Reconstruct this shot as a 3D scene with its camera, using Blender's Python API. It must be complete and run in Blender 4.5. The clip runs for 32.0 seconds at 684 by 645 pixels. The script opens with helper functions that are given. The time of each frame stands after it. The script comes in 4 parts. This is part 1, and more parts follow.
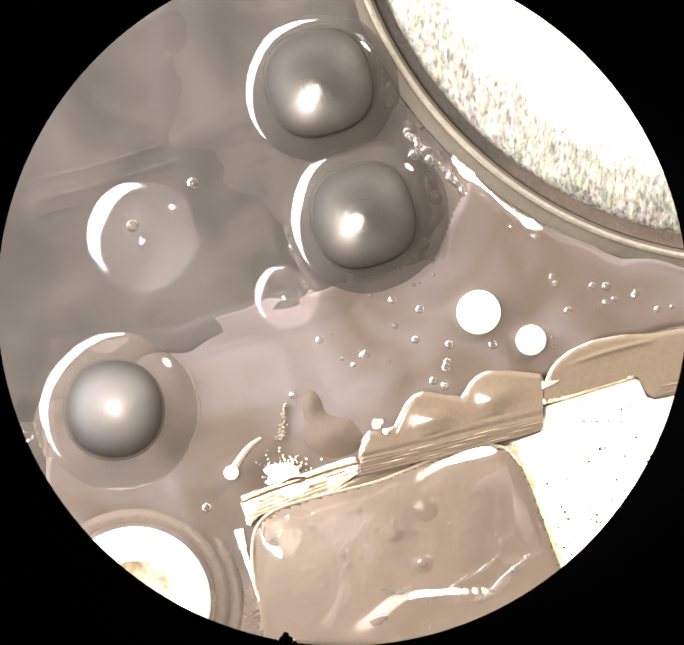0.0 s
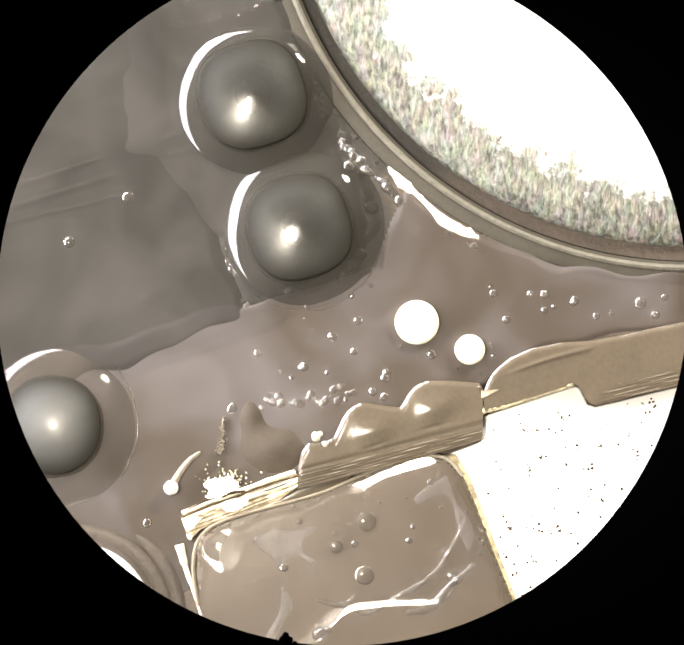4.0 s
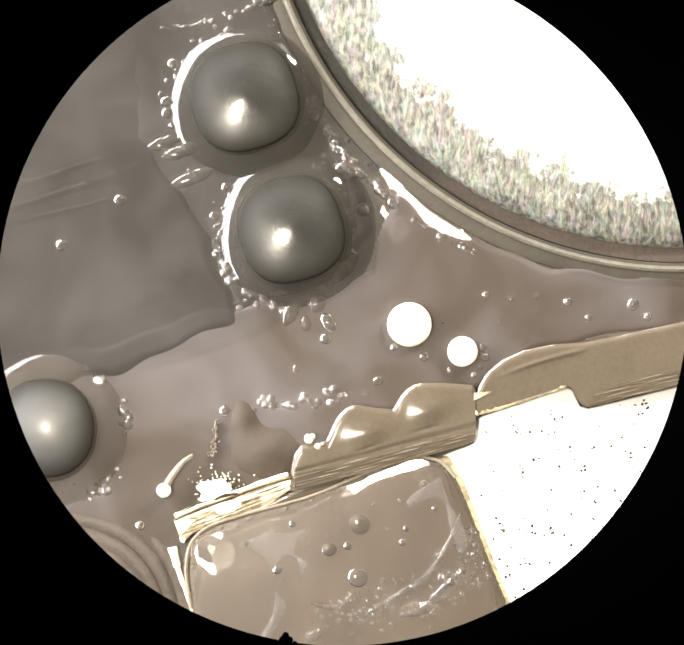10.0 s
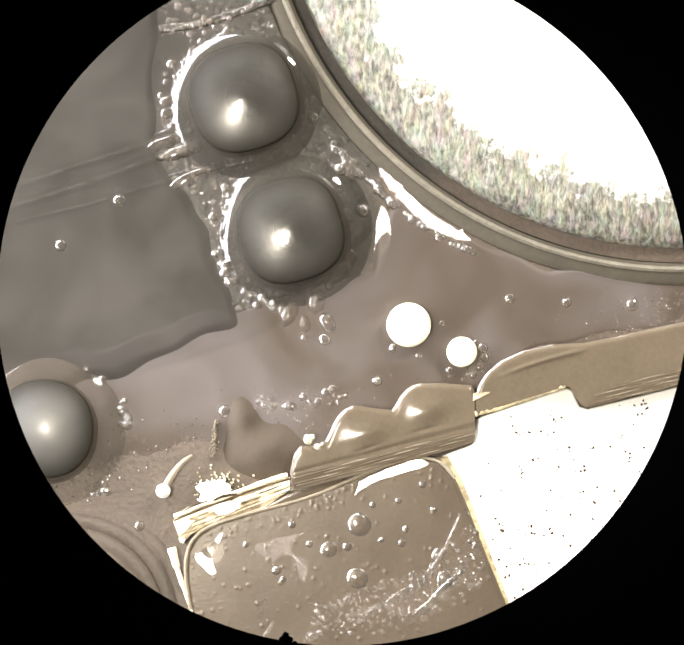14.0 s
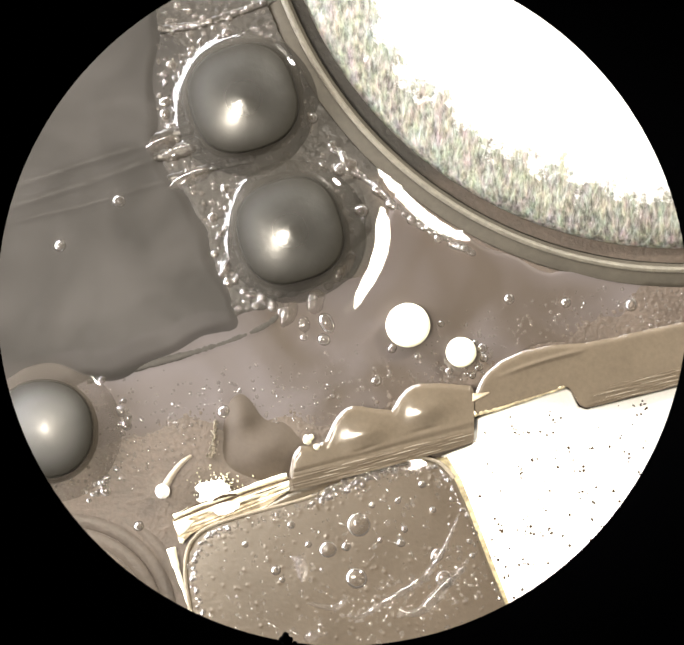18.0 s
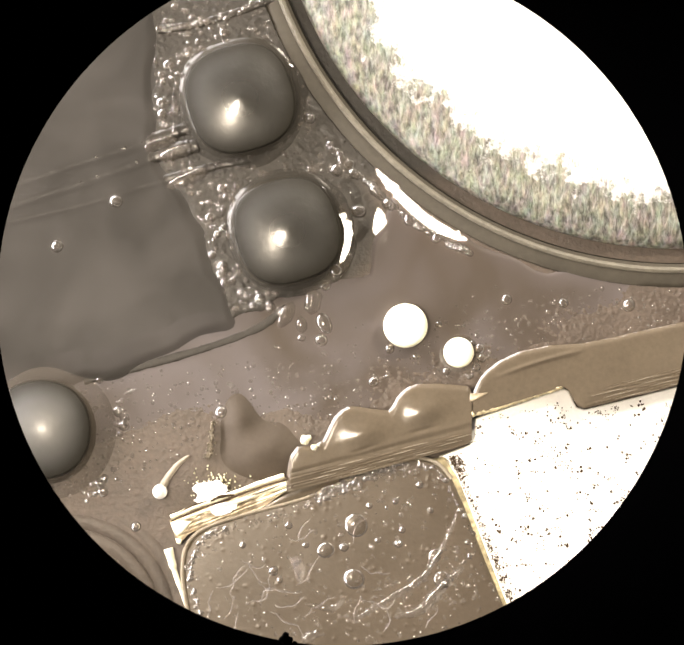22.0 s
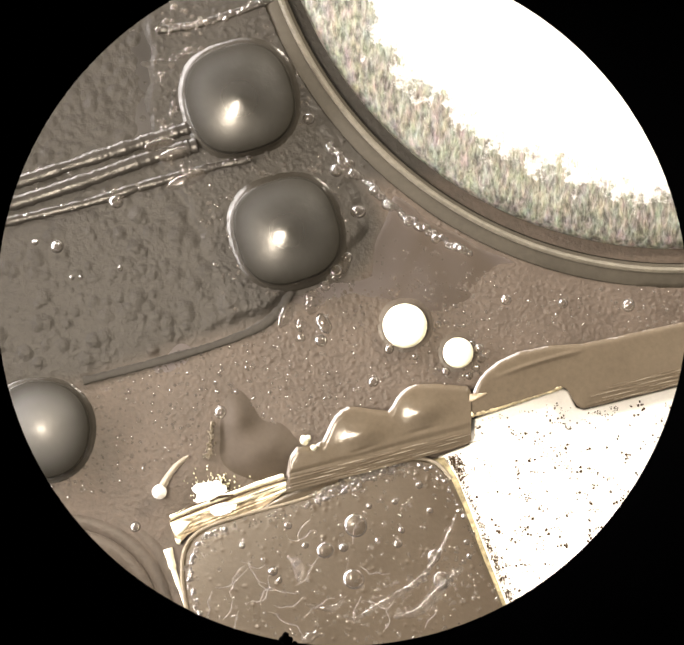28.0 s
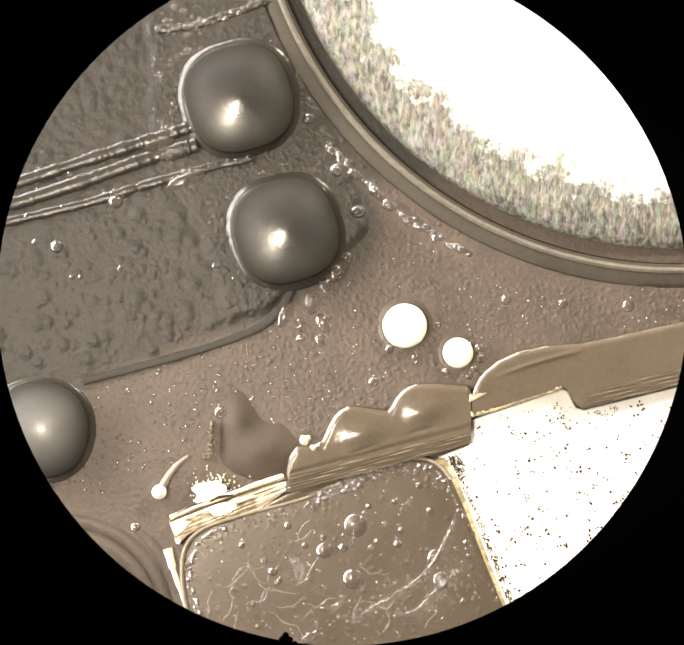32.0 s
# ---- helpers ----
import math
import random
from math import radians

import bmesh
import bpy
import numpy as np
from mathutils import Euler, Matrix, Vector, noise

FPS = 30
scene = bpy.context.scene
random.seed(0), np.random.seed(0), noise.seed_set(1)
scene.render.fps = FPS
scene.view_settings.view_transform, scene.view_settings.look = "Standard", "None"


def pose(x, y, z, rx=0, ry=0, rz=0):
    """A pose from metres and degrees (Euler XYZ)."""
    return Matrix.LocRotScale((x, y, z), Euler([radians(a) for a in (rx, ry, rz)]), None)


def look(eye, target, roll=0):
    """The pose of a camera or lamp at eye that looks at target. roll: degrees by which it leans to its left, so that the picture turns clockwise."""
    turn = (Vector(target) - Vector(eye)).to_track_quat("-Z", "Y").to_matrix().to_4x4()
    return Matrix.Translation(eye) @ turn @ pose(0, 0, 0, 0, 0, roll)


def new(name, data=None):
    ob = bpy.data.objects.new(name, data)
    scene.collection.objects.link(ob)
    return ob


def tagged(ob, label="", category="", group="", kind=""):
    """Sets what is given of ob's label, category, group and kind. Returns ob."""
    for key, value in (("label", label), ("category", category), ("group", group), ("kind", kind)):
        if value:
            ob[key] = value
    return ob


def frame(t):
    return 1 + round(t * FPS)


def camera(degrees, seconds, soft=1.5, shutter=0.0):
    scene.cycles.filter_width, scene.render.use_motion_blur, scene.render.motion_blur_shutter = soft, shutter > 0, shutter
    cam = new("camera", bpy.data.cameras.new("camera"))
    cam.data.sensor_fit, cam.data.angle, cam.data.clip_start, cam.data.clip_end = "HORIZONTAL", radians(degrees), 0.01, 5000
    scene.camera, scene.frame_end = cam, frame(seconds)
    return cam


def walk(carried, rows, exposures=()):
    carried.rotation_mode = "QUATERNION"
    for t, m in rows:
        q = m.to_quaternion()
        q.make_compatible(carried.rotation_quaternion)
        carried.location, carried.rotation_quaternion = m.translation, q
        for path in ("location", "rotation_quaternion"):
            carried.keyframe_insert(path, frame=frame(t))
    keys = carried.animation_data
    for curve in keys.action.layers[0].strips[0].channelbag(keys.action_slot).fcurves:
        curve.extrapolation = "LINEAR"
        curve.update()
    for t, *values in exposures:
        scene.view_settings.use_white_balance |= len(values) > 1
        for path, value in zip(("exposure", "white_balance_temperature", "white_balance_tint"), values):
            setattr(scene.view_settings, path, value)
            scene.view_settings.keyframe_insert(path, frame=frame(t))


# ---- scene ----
SECONDS = 32.0
S = 4.8e-6                      # one plan unit in metres; the plan's middle is at (784, 739.5), v runs down
FOV = 14.0
D = 784 * S / math.tan(radians(FOV / 2))

# ---- camera ----
cam = camera(FOV, SECONDS, soft=1.9)
# seconds, shift of the plan right and down (plan units), turn clockwise, scale
DRIFT = [(0.0, 169.9, -33.5, 1.10, 0.9945), (0.2, 157.0, -31.8, 0.95, 0.996), (0.5, 139.4, -29.1, 0.76, 0.9975), (0.8, 129.0, -26.5, 0.68, 0.9975),
         (1.0, 126.7, -25.4, 0.645, 0.9975), (1.2, 124.0, -24.9, 0.62, 0.9977), (1.35, 92.0, -19.5, 0.57, 0.998), (1.5, 48.9, -11.9, 0.50, 0.998),
         (1.75, 37.5, -10.8, 0.33, 0.9985), (2.0, 33.9, -10.2, 0.24, 0.9989), (3.0, 32.4, -9.6, 0.21, 0.9989), (3.5, 31.9, -9.0, 0.2, 0.999),
         (4.5, 21.0, -7.0, 0.1, 0.999), (5.5, 12.2, -4.9, 0.03, 0.9993), (6.0, 11.8, -4.8, 0.02, 0.9995), (8.0, 11.4, -3.4, 0.03, 0.9995),
         (10.0, 10.5, -3.0, 0.02, 0.9995), (12.0, 9.5, -2.5, 0.01, 0.9995), (14.0, 8.9, -2.0, 0.0, 0.9995), (16.5, 7.8, -1.4, 0.0, 0.999),
         (18.0, 7.3, -1.3, 0.0, 0.999), (21.0, 6.5, -0.9, 0.0, 0.999), (21.5, 1.7, -0.5, 0.0, 1.0), (25.0, 1.2, -0.5, 0.0, 1.0),
         (28.0, 0.4, 0.0, 0.0, 1.0), (32.0, 0.0, 0.0, 0.0, 1.0)]


def camera_rows():
    rows = []
    for t, tx, ty, turn, scale in DRIFT:
        c, s = math.cos(radians(turn)), math.sin(radians(turn))
        x, y = -(c * tx + s * ty) / scale, -(-s * tx + c * ty) / scale
        rows.append((t, pose(x * S, -y * S, D / scale, 0, 0, turn)))
    return rows


ROWS = camera_rows()
walk(cam, ROWS, [(0.0, 0.58, 6700, 17), (0.3, 0.2, 6650, 13), (0.6, 0.08, 6600, 10), (2.0, 0.06, 6600, 10), (6.0, 0.05, 6600, 10), (14.0, 0.06, 6600, 10), (21.0, 0.06, 6600, 10), (21.6, -0.22, 7100, 13), (25.0, -0.26, 7100, 13), (32.0, -0.25, 7100, 13)])

# ---- world and lamps ----
world = bpy.data.worlds.new("room_light")
scene.world = world
world.use_nodes = True
world.node_tree.nodes["Background"].inputs[0].default_value = (1.0, 0.96, 0.96, 1)
world.node_tree.nodes["Background"].inputs[1].default_value = 0.26


def lamp(name, eye, target, size, radiance, colour):
    data = bpy.data.lights.new(name, "AREA")
    data.shape, data.size, data.color = "DISK", size, colour
    data.energy = radiance * math.pi * math.pi * size * size / 4
    ob = new(name, data)
    ob.matrix_world = look(eye, target)
    return ob


LED = (-0.0044, -0.0012, 0.0170)
lamp("microscope_led", LED, (0.016, 0.003, 0), 0.0040, 96, (1.0, 0.91, 0.76))
lamp("desk_lamp_light", (0.026, 0.034, 0.026), (0, 0, 0), 0.006, 390, (1.0, 0.94, 0.82))


# ---- materials ----
def node(tree, kind, **inputs):
    n = tree.nodes.new(kind)
    for key, value in inputs.items():
        n.inputs[key].default_value = value
    return n


def material(name, colour, rough=0.4, metal=0.0, grain=60, amount=0.25, bump=0.15, fine=900, stretch=(1, 1, 1), tint=None, coat=0.0, ior=1.5):
    """A surface with colour varied at two scales and fine relief. grain, fine: features per millimetre times ten."""
    m = bpy.data.materials.new(name)
    m.use_nodes = True
    t = m.node_tree
    b = t.nodes["Principled BSDF"]
    b.inputs["Metallic"].default_value = metal
    b.inputs["Coat Weight"].default_value = coat
    b.inputs["IOR"].default_value = ior
    b.inputs["Coat Roughness"].default_value = 0.25
    co = t.nodes.new("ShaderNodeTexCoord")
    mp = t.nodes.new("ShaderNodeMapping")
    mp.inputs["Scale"].default_value = stretch
    t.links.new(co.outputs["Object"], mp.inputs["Vector"])
    big = node(t, "ShaderNodeTexNoise", Scale=grain * 20, Detail=4, Roughness=0.6)
    small = node(t, "ShaderNodeTexNoise", Scale=fine * 20, Detail=3, Roughness=0.6)
    t.links.new(mp.outputs[0], big.inputs["Vector"])
    t.links.new(mp.outputs[0], small.inputs["Vector"])
    ramp = t.nodes.new("ShaderNodeValToRGB")
    lo = [c * (1 - amount) for c in colour]
    hi = [min(1, c * (1 + amount)) for c in (tint or colour)]
    ramp.color_ramp.elements[0].position, ramp.color_ramp.elements[1].position = 0.32, 0.68
    ramp.color_ramp.elements[0].color, ramp.color_ramp.elements[1].color = (*lo, 1), (*hi, 1)
    mix = t.nodes.new("ShaderNodeMath")
    mix.operation = "MULTIPLY_ADD"
    mix.inputs[1].default_value = 0.45
    half = t.nodes.new("ShaderNodeMath")
    half.operation = "MULTIPLY"
    half.inputs[1].default_value = 0.55
    t.links.new(big.outputs[0], half.inputs[0])
    t.links.new(small.outputs[0], mix.inputs[0])
    t.links.new(half.outputs[0], mix.inputs[2])
    t.links.new(mix.outputs[0], ramp.inputs[0])
    t.links.new(ramp.outputs[0], b.inputs["Base Color"])
    rr = t.nodes.new("ShaderNodeMapRange")
    rr.inputs["To Min"].default_value, rr.inputs["To Max"].default_value = rough * 0.75, min(1, rough * 1.25)
    t.links.new(big.outputs[0], rr.inputs["Value"])
    t.links.new(rr.outputs[0], b.inputs["Roughness"])
    if bump:
        bp = node(t, "ShaderNodeBump", Strength=bump, Distance=S * 6)
        t.links.new(small.outputs[0], bp.inputs["Height"])
        t.links.new(bp.outputs[0], b.inputs["Normal"])
    return m


def boss_plastic(name, rough=0.25, shine_top=0.62):
    """Plastic polished on the crown and dull on the flank; the boss's foot is the origin."""
    m = material(name, (0.0225, 0.0205, 0.0162), 0.25, grain=80, amount=0.15, bump=0.09, fine=700, ior=1.85, coat=0.08)
    m.node_tree.nodes["Principled BSDF"].inputs["Coat Roughness"].default_value = 0.48
    t = m.node_tree
    b = t.nodes["Principled BSDF"]
    co, xyz = t.nodes.new("ShaderNodeTexCoord"), t.nodes.new("ShaderNodeSeparateXYZ")
    t.links.new(co.outputs["Object"], xyz.inputs[0])
    worn = t.nodes.new("ShaderNodeMapRange")
    worn.interpolation_type = "SMOOTHSTEP"
    worn.inputs["From Min"].default_value, worn.inputs["From Max"].default_value = 38 * S, 70 * S
    worn.inputs["To Min"].default_value, worn.inputs["To Max"].default_value = 0.6, rough
    t.links.new(xyz.outputs[2], worn.inputs["Value"])
    t.links.new(worn.outputs[0], b.inputs["Roughness"])
    shine = t.nodes.new("ShaderNodeMapRange")
    shine.interpolation_type = "SMOOTHSTEP"
    shine.inputs["From Min"].default_value, shine.inputs["From Max"].default_value = 42 * S, 71 * S
    shine.inputs["To Min"].default_value, shine.inputs["To Max"].default_value = 0.03, shine_top
    t.links.new(xyz.outputs[2], shine.inputs["Value"])
    t.links.new(shine.outputs[0], b.inputs["Specular IOR Level"])
    return m


def two_tone(m, colour):
    """Blends the surface towards a second base colour where the mesh's own 'warmth' says so."""
    t = m.node_tree
    b = t.nodes["Principled BSDF"]
    first = b.inputs["Base Color"].links[0].from_socket
    tone = t.nodes.new("ShaderNodeAttribute")
    tone.attribute_name = "warmth"
    times = t.nodes.new("ShaderNodeMix")
    times.data_type, times.blend_type = "RGBA", "MULTIPLY"
    times.inputs["Factor"].default_value = 1.0
    times.inputs[7].default_value = (*colour, 1)
    t.links.new(first, times.inputs[6])
    mix = t.nodes.new("ShaderNodeMix")
    mix.data_type = "RGBA"
    t.links.new(tone.outputs["Fac"], mix.inputs["Factor"])
    t.links.new(first, mix.inputs[6])
    t.links.new(times.outputs[2], mix.inputs[7])
    t.links.new(mix.outputs[2], b.inputs["Base Color"])
    return m


def liquid_material(name, milk=0.0, colour=(0.09, 0.078, 0.07), ior=1.38, rough=0.03, pale=None):
    """Clear liquid; milk says how much of it is cloudy."""
    m = bpy.data.materials.new(name)
    m.use_nodes = True
    t = m.node_tree
    b = t.nodes["Principled BSDF"]
    b.inputs["Base Color"].default_value = (1, 1, 1, 1)
    b.inputs["Roughness"].default_value = rough
    b.inputs["IOR"].default_value = ior
    b.inputs["Transmission Weight"].default_value = 1.0
    co = t.nodes.new("ShaderNodeTexCoord")
    n = node(t, "ShaderNodeTexNoise", Scale=2500, Detail=1)
    bp = node(t, "ShaderNodeBump", Strength=0.08, Distance=S * 4)
    t.links.new(co.outputs["Object"], n.inputs["Vector"])
    t.links.new(n.outputs[0], bp.inputs["Height"])
    t.links.new(bp.outputs[0], b.inputs["Normal"])
    if milk:
        c = t.nodes.new("ShaderNodeBsdfPrincipled")
        c.inputs["Roughness"].default_value, c.inputs["IOR"].default_value = rough, ior
        cloud = node(t, "ShaderNodeTexNoise", Scale=800, Detail=2, Distortion=0.8)
        ramp = t.nodes.new("ShaderNodeValToRGB")
        ramp.color_ramp.elements[0].position, ramp.color_ramp.elements[1].position = 0.37, 0.66
        ramp.color_ramp.elements[0].color = (*[x * 0.72 for x in colour], 1)
        ramp.color_ramp.elements[1].color = (*(pale or [x * 1.35 for x in colour]), 1)
        t.links.new(co.outputs["Object"], cloud.inputs["Vector"])
        t.links.new(cloud.outputs[0], ramp.inputs[0])
        t.links.new(ramp.outputs[0], c.inputs["Base Color"])
        t.links.new(bp.outputs[0], c.inputs["Normal"])
        mix = t.nodes.new("ShaderNodeMixShader")
        mix.inputs[0].default_value = milk
        t.links.new(b.outputs[0], mix.inputs[1])
        t.links.new(c.outputs[0], mix.inputs[2])
        t.links.new(mix.outputs[0], t.nodes["Material Output"].inputs["Surface"])
    return m


PLASTIC = material("moulded_plastic", (0.031, 0.027, 0.022), 0.46, grain=90, amount=0.28, bump=0.16, fine=1000, ior=1.34)
FLOOR = two_tone(material("stepped_floor_plastic", (0.031, 0.027, 0.022), 0.44, grain=90, amount=0.32, bump=0.34, fine=1000, ior=1.42), (2.54, 2.24, 2.14))
WARM = material("warm_moulded_plastic", (0.072, 0.057, 0.045), 0.42, grain=90, amount=0.25, bump=0.2, fine=1000, ior=1.38)
PAD = material("dark_plastic", (0.073, 0.059, 0.047), 0.35, grain=120, amount=0.2, bump=0.2, fine=1100)
BOSS = boss_plastic("smooth_plastic")
# Copy of the boss plastic with a wider, stronger shine, to brighten one boss.
BROADBOSS = boss_plastic("broad_shine_plastic", 0.40, 1.0)
BAR = material("brown_bar_plastic", (0.102, 0.081, 0.057), 0.17, grain=70, amount=0.16, bump=0.06, fine=1000, ior=1.5)
HUMP = material("hump_plastic", (0.065, 0.051, 0.0385), 0.6, grain=80, amount=0.15, bump=0.08, fine=900, ior=1.3)
SEAT = material("seat_plastic", (0.034, 0.030, 0.024), 0.2, grain=90, amount=0.15, bump=0.15, fine=900, ior=1.4)
TAN = material("tan_plastic", (0.092, 0.071, 0.048), 0.42, grain=70, amount=0.18, bump=0.12, fine=1000)
BRUSHED = material("streaked_plastic", (0.105, 0.080, 0.053), 0.28, grain=60, amount=0.3, bump=0.3, fine=300)
SKIN = material("skin_plastic", (0.067, 0.0505, 0.0345), 0.3, grain=70, amount=0.14, bump=0.06, fine=1000)
GRAIN = material("grain_plastic", (0.036, 0.032, 0.027), 0.22, grain=200, amount=0.2, bump=0.2, fine=1200)
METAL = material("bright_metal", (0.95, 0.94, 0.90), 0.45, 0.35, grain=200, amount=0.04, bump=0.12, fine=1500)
GROOVE = material("groove_plastic", (0.013, 0.012, 0.009), 0.9, grain=90, amount=0.2, bump=0.05, ior=1.12)
COLLAR = material("collar_plastic", (0.050, 0.043, 0.032), 0.5, grain=90, amount=0.2, bump=0.08, ior=1.35)
RIM = material("rim_plastic", (0.24, 0.205, 0.155), 0.28, grain=150, amount=0.2, bump=0.2)
RIMLINE = material("rim_line_plastic", (0.125, 0.112, 0.085), 0.55, grain=150, amount=0.3, bump=0.3)
GOLD = material("gold_plate", (1.0, 0.95, 0.74), 0.45, 0.45, grain=120, amount=0.05, bump=0.1)
BRASS = material("brass_sheet", (0.22, 0.17, 0.11), 0.36, 0.5, grain=240, amount=0.5, bump=0.5, fine=420, tint=(0.60, 0.50, 0.36))
EDGE = material("rough_gold_edge", (0.17, 0.13, 0.08), 0.5, 0.2, grain=260, amount=0.6, bump=1.0, fine=700, tint=(0.70, 0.54, 0.34))
DIRT_AND_GAP = material("dirt_and_gap_shade", (0.055, 0.037, 0.022), 0.8, grain=300, amount=0.6, bump=0.3, ior=1.2)
BLACK = material("black_anodised_metal", (0.0006, 0.0006, 0.0008), 0.8, grain=40, amount=0.2, bump=0.0, ior=1.04)
BENCH = material("bench_mat", (0.20, 0.19, 0.18), 0.7, grain=2, amount=0.2, bump=0.1, fine=40)
CLOUDY = liquid_material("cloudy_liquid", 0.86, (0.043, 0.039, 0.034), 1.2, 0.55, (0.057, 0.052, 0.047))
# The lilac second tone puts reflected light into the film's colour.
HAZY = liquid_material("hazy_liquid", 0.82, (0.076, 0.059, 0.0455), 1.2, 0.45, (0.110, 0.096, 0.095))
HAZYTAN = liquid_material("hazy_liquid_on_tan", 0.5, (0.076, 0.061, 0.047), 1.2, 0.3)
HAZYDARK = liquid_material("hazy_liquid_on_pads", 0.84, (0.043, 0.039, 0.034), 1.2, 0.55, (0.057, 0.052, 0.047))
LILAC = liquid_material("lilac_tinted_liquid", 0.34, (0.140, 0.126, 0.124), 1.25, 0.25)
# Dark tint stands in for the darkness that refraction gives the liquid collars.
DARKTINT = liquid_material("dark_tinted_liquid", 0.72, (0.040, 0.0365, 0.031), 1.38, 0.03)
LIQUID = liquid_material("clear_liquid")
BEAD = liquid_material("bead_liquid", 0.5, (0.075, 0.063, 0.050), 1.62, 0.03)
PALETINT = liquid_material("tinted_liquid_on_warm_plastic", 0.55, (0.074, 0.062, 0.050), 1.38, 0.03)
SPRAY = liquid_material("glinting_liquid", 0.5, (0.090, 0.077, 0.064), 1.6, 0.08)


def frosted(name):
    """Blasted metal; many-hued sparkle and white glare towards the polished face are put into the colour. The disc's
    middle is the origin.
    """
    m = bpy.data.materials.new(name)
    m.use_nodes = True
    t = m.node_tree
    b = t.nodes["Principled BSDF"]
    co = t.nodes.new("ShaderNodeTexCoord")
    long = t.nodes.new("ShaderNodeVectorMath")
    long.operation = "LENGTH"
    t.links.new(co.outputs["Object"], long.inputs[0])
    lay = t.nodes.new("ShaderNodeMapping")
    lay.inputs["Rotation"].default_value, lay.inputs["Scale"].default_value = (0, 0, radians(-14)), (1.0, 0.42, 1.0)
    t.links.new(co.outputs["Object"], lay.inputs["Vector"])
    hue = node(t, "ShaderNodeTexNoise", Scale=11000, Detail=2, Roughness=0.6)
    blot = node(t, "ShaderNodeTexNoise", Scale=4200, Detail=5, Roughness=0.72)
    fine = node(t, "ShaderNodeTexNoise", Scale=20000, Detail=2, Roughness=0.6)
    for n in (hue, fine):
        t.links.new(lay.outputs[0], n.inputs["Vector"])
    t.links.new(co.outputs["Object"], blot.inputs["Vector"])
    glare = t.nodes.new("ShaderNodeMath")
    glare.operation = "MULTIPLY_ADD"
    glare.inputs[1].default_value = 330 * S
    t.links.new(blot.outputs[0], glare.inputs[0])
    t.links.new(long.outputs["Value"], glare.inputs[2])
    edge = t.nodes.new("ShaderNodeMapRange")
    edge.inputs["From Min"].default_value, edge.inputs["From Max"].default_value = 915 * S, 985 * S
    t.links.new(glare.outputs[0], edge.inputs["Value"])
    grey = t.nodes.new("ShaderNodeValToRGB")
    grey.color_ramp.elements[0].position, grey.color_ramp.elements[1].position = 0.38, 0.62
    grey.color_ramp.elements[0].color, grey.color_ramp.elements[1].color = (0.06, 0.059, 0.047, 1), (0.27, 0.266, 0.222, 1)
    both = t.nodes.new("ShaderNodeMix")
    both.inputs["Factor"].default_value = 0.42
    t.links.new(fine.outputs[0], both.inputs[2])
    t.links.new(blot.outputs[0], both.inputs[3])
    t.links.new(both.outputs[0], grey.inputs[0])
    hs = node(t, "ShaderNodeHueSaturation", Saturation=0.9, Value=1.1)
    t.links.new(hue.outputs["Color"], hs.inputs["Color"])
    tint = t.nodes.new("ShaderNodeMix")
    tint.data_type, tint.blend_type = "RGBA", "OVERLAY"
    tint.inputs["Factor"].default_value = 0.3
    t.links.new(grey.outputs[0], tint.inputs[6])
    t.links.new(hs.outputs[0], tint.inputs[7])
    mix = t.nodes.new("ShaderNodeMix")
    mix.data_type = "RGBA"
    mix.inputs[6].default_value = (0.95, 0.94, 0.90, 1)
    t.links.new(edge.outputs[0], mix.inputs["Factor"])
    t.links.new(tint.outputs[2], mix.inputs[7])
    t.links.new(mix.outputs[2], b.inputs["Base Color"])
    b.inputs["Metallic"].default_value, b.inputs["Roughness"].default_value = 0.15, 0.6
    bp = node(t, "ShaderNodeBump", Strength=0.6, Distance=S * 6)
    t.links.new(fine.outputs[0], bp.inputs["Height"])
    t.links.new(bp.outputs[0], b.inputs["Normal"])
    return m


FROST = frosted("frosted_metal")


def glow(name, colour, strength):
    m = bpy.data.materials.new(name)
    m.use_nodes = True
    b = m.node_tree.nodes["Principled BSDF"]
    b.inputs["Base Color"].default_value = (0.8, 0.8, 0.8, 1)
    b.inputs["Emission Color"].default_value = (*colour, 1)
    b.inputs["Emission Strength"].default_value = strength
    return m


DIFFUSER = glow("lamp_diffuser", (0.97, 0.97, 1.0), 40)


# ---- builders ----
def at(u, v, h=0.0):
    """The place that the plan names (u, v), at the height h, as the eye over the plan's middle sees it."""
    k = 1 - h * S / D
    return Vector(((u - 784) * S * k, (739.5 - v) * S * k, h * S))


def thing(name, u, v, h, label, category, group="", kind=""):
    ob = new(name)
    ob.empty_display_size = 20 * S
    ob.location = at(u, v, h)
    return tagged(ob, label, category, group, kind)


def base_of(ob):
    while ob.parent:
        ob = ob.parent
    return ob.location.copy()


def mesh_of(name, bm, mat, origin, smooth=True):
    bmesh.ops.recalc_face_normals(bm, faces=bm.faces)
    for v in bm.verts:
        v.co -= origin
    me = bpy.data.meshes.new(name)
    bm.to_mesh(me)
    bm.free()
    me.materials.append(mat)
    if smooth:
        me.shade_smooth()
        me.set_sharp_from_angle(angle=radians(42))
    return me


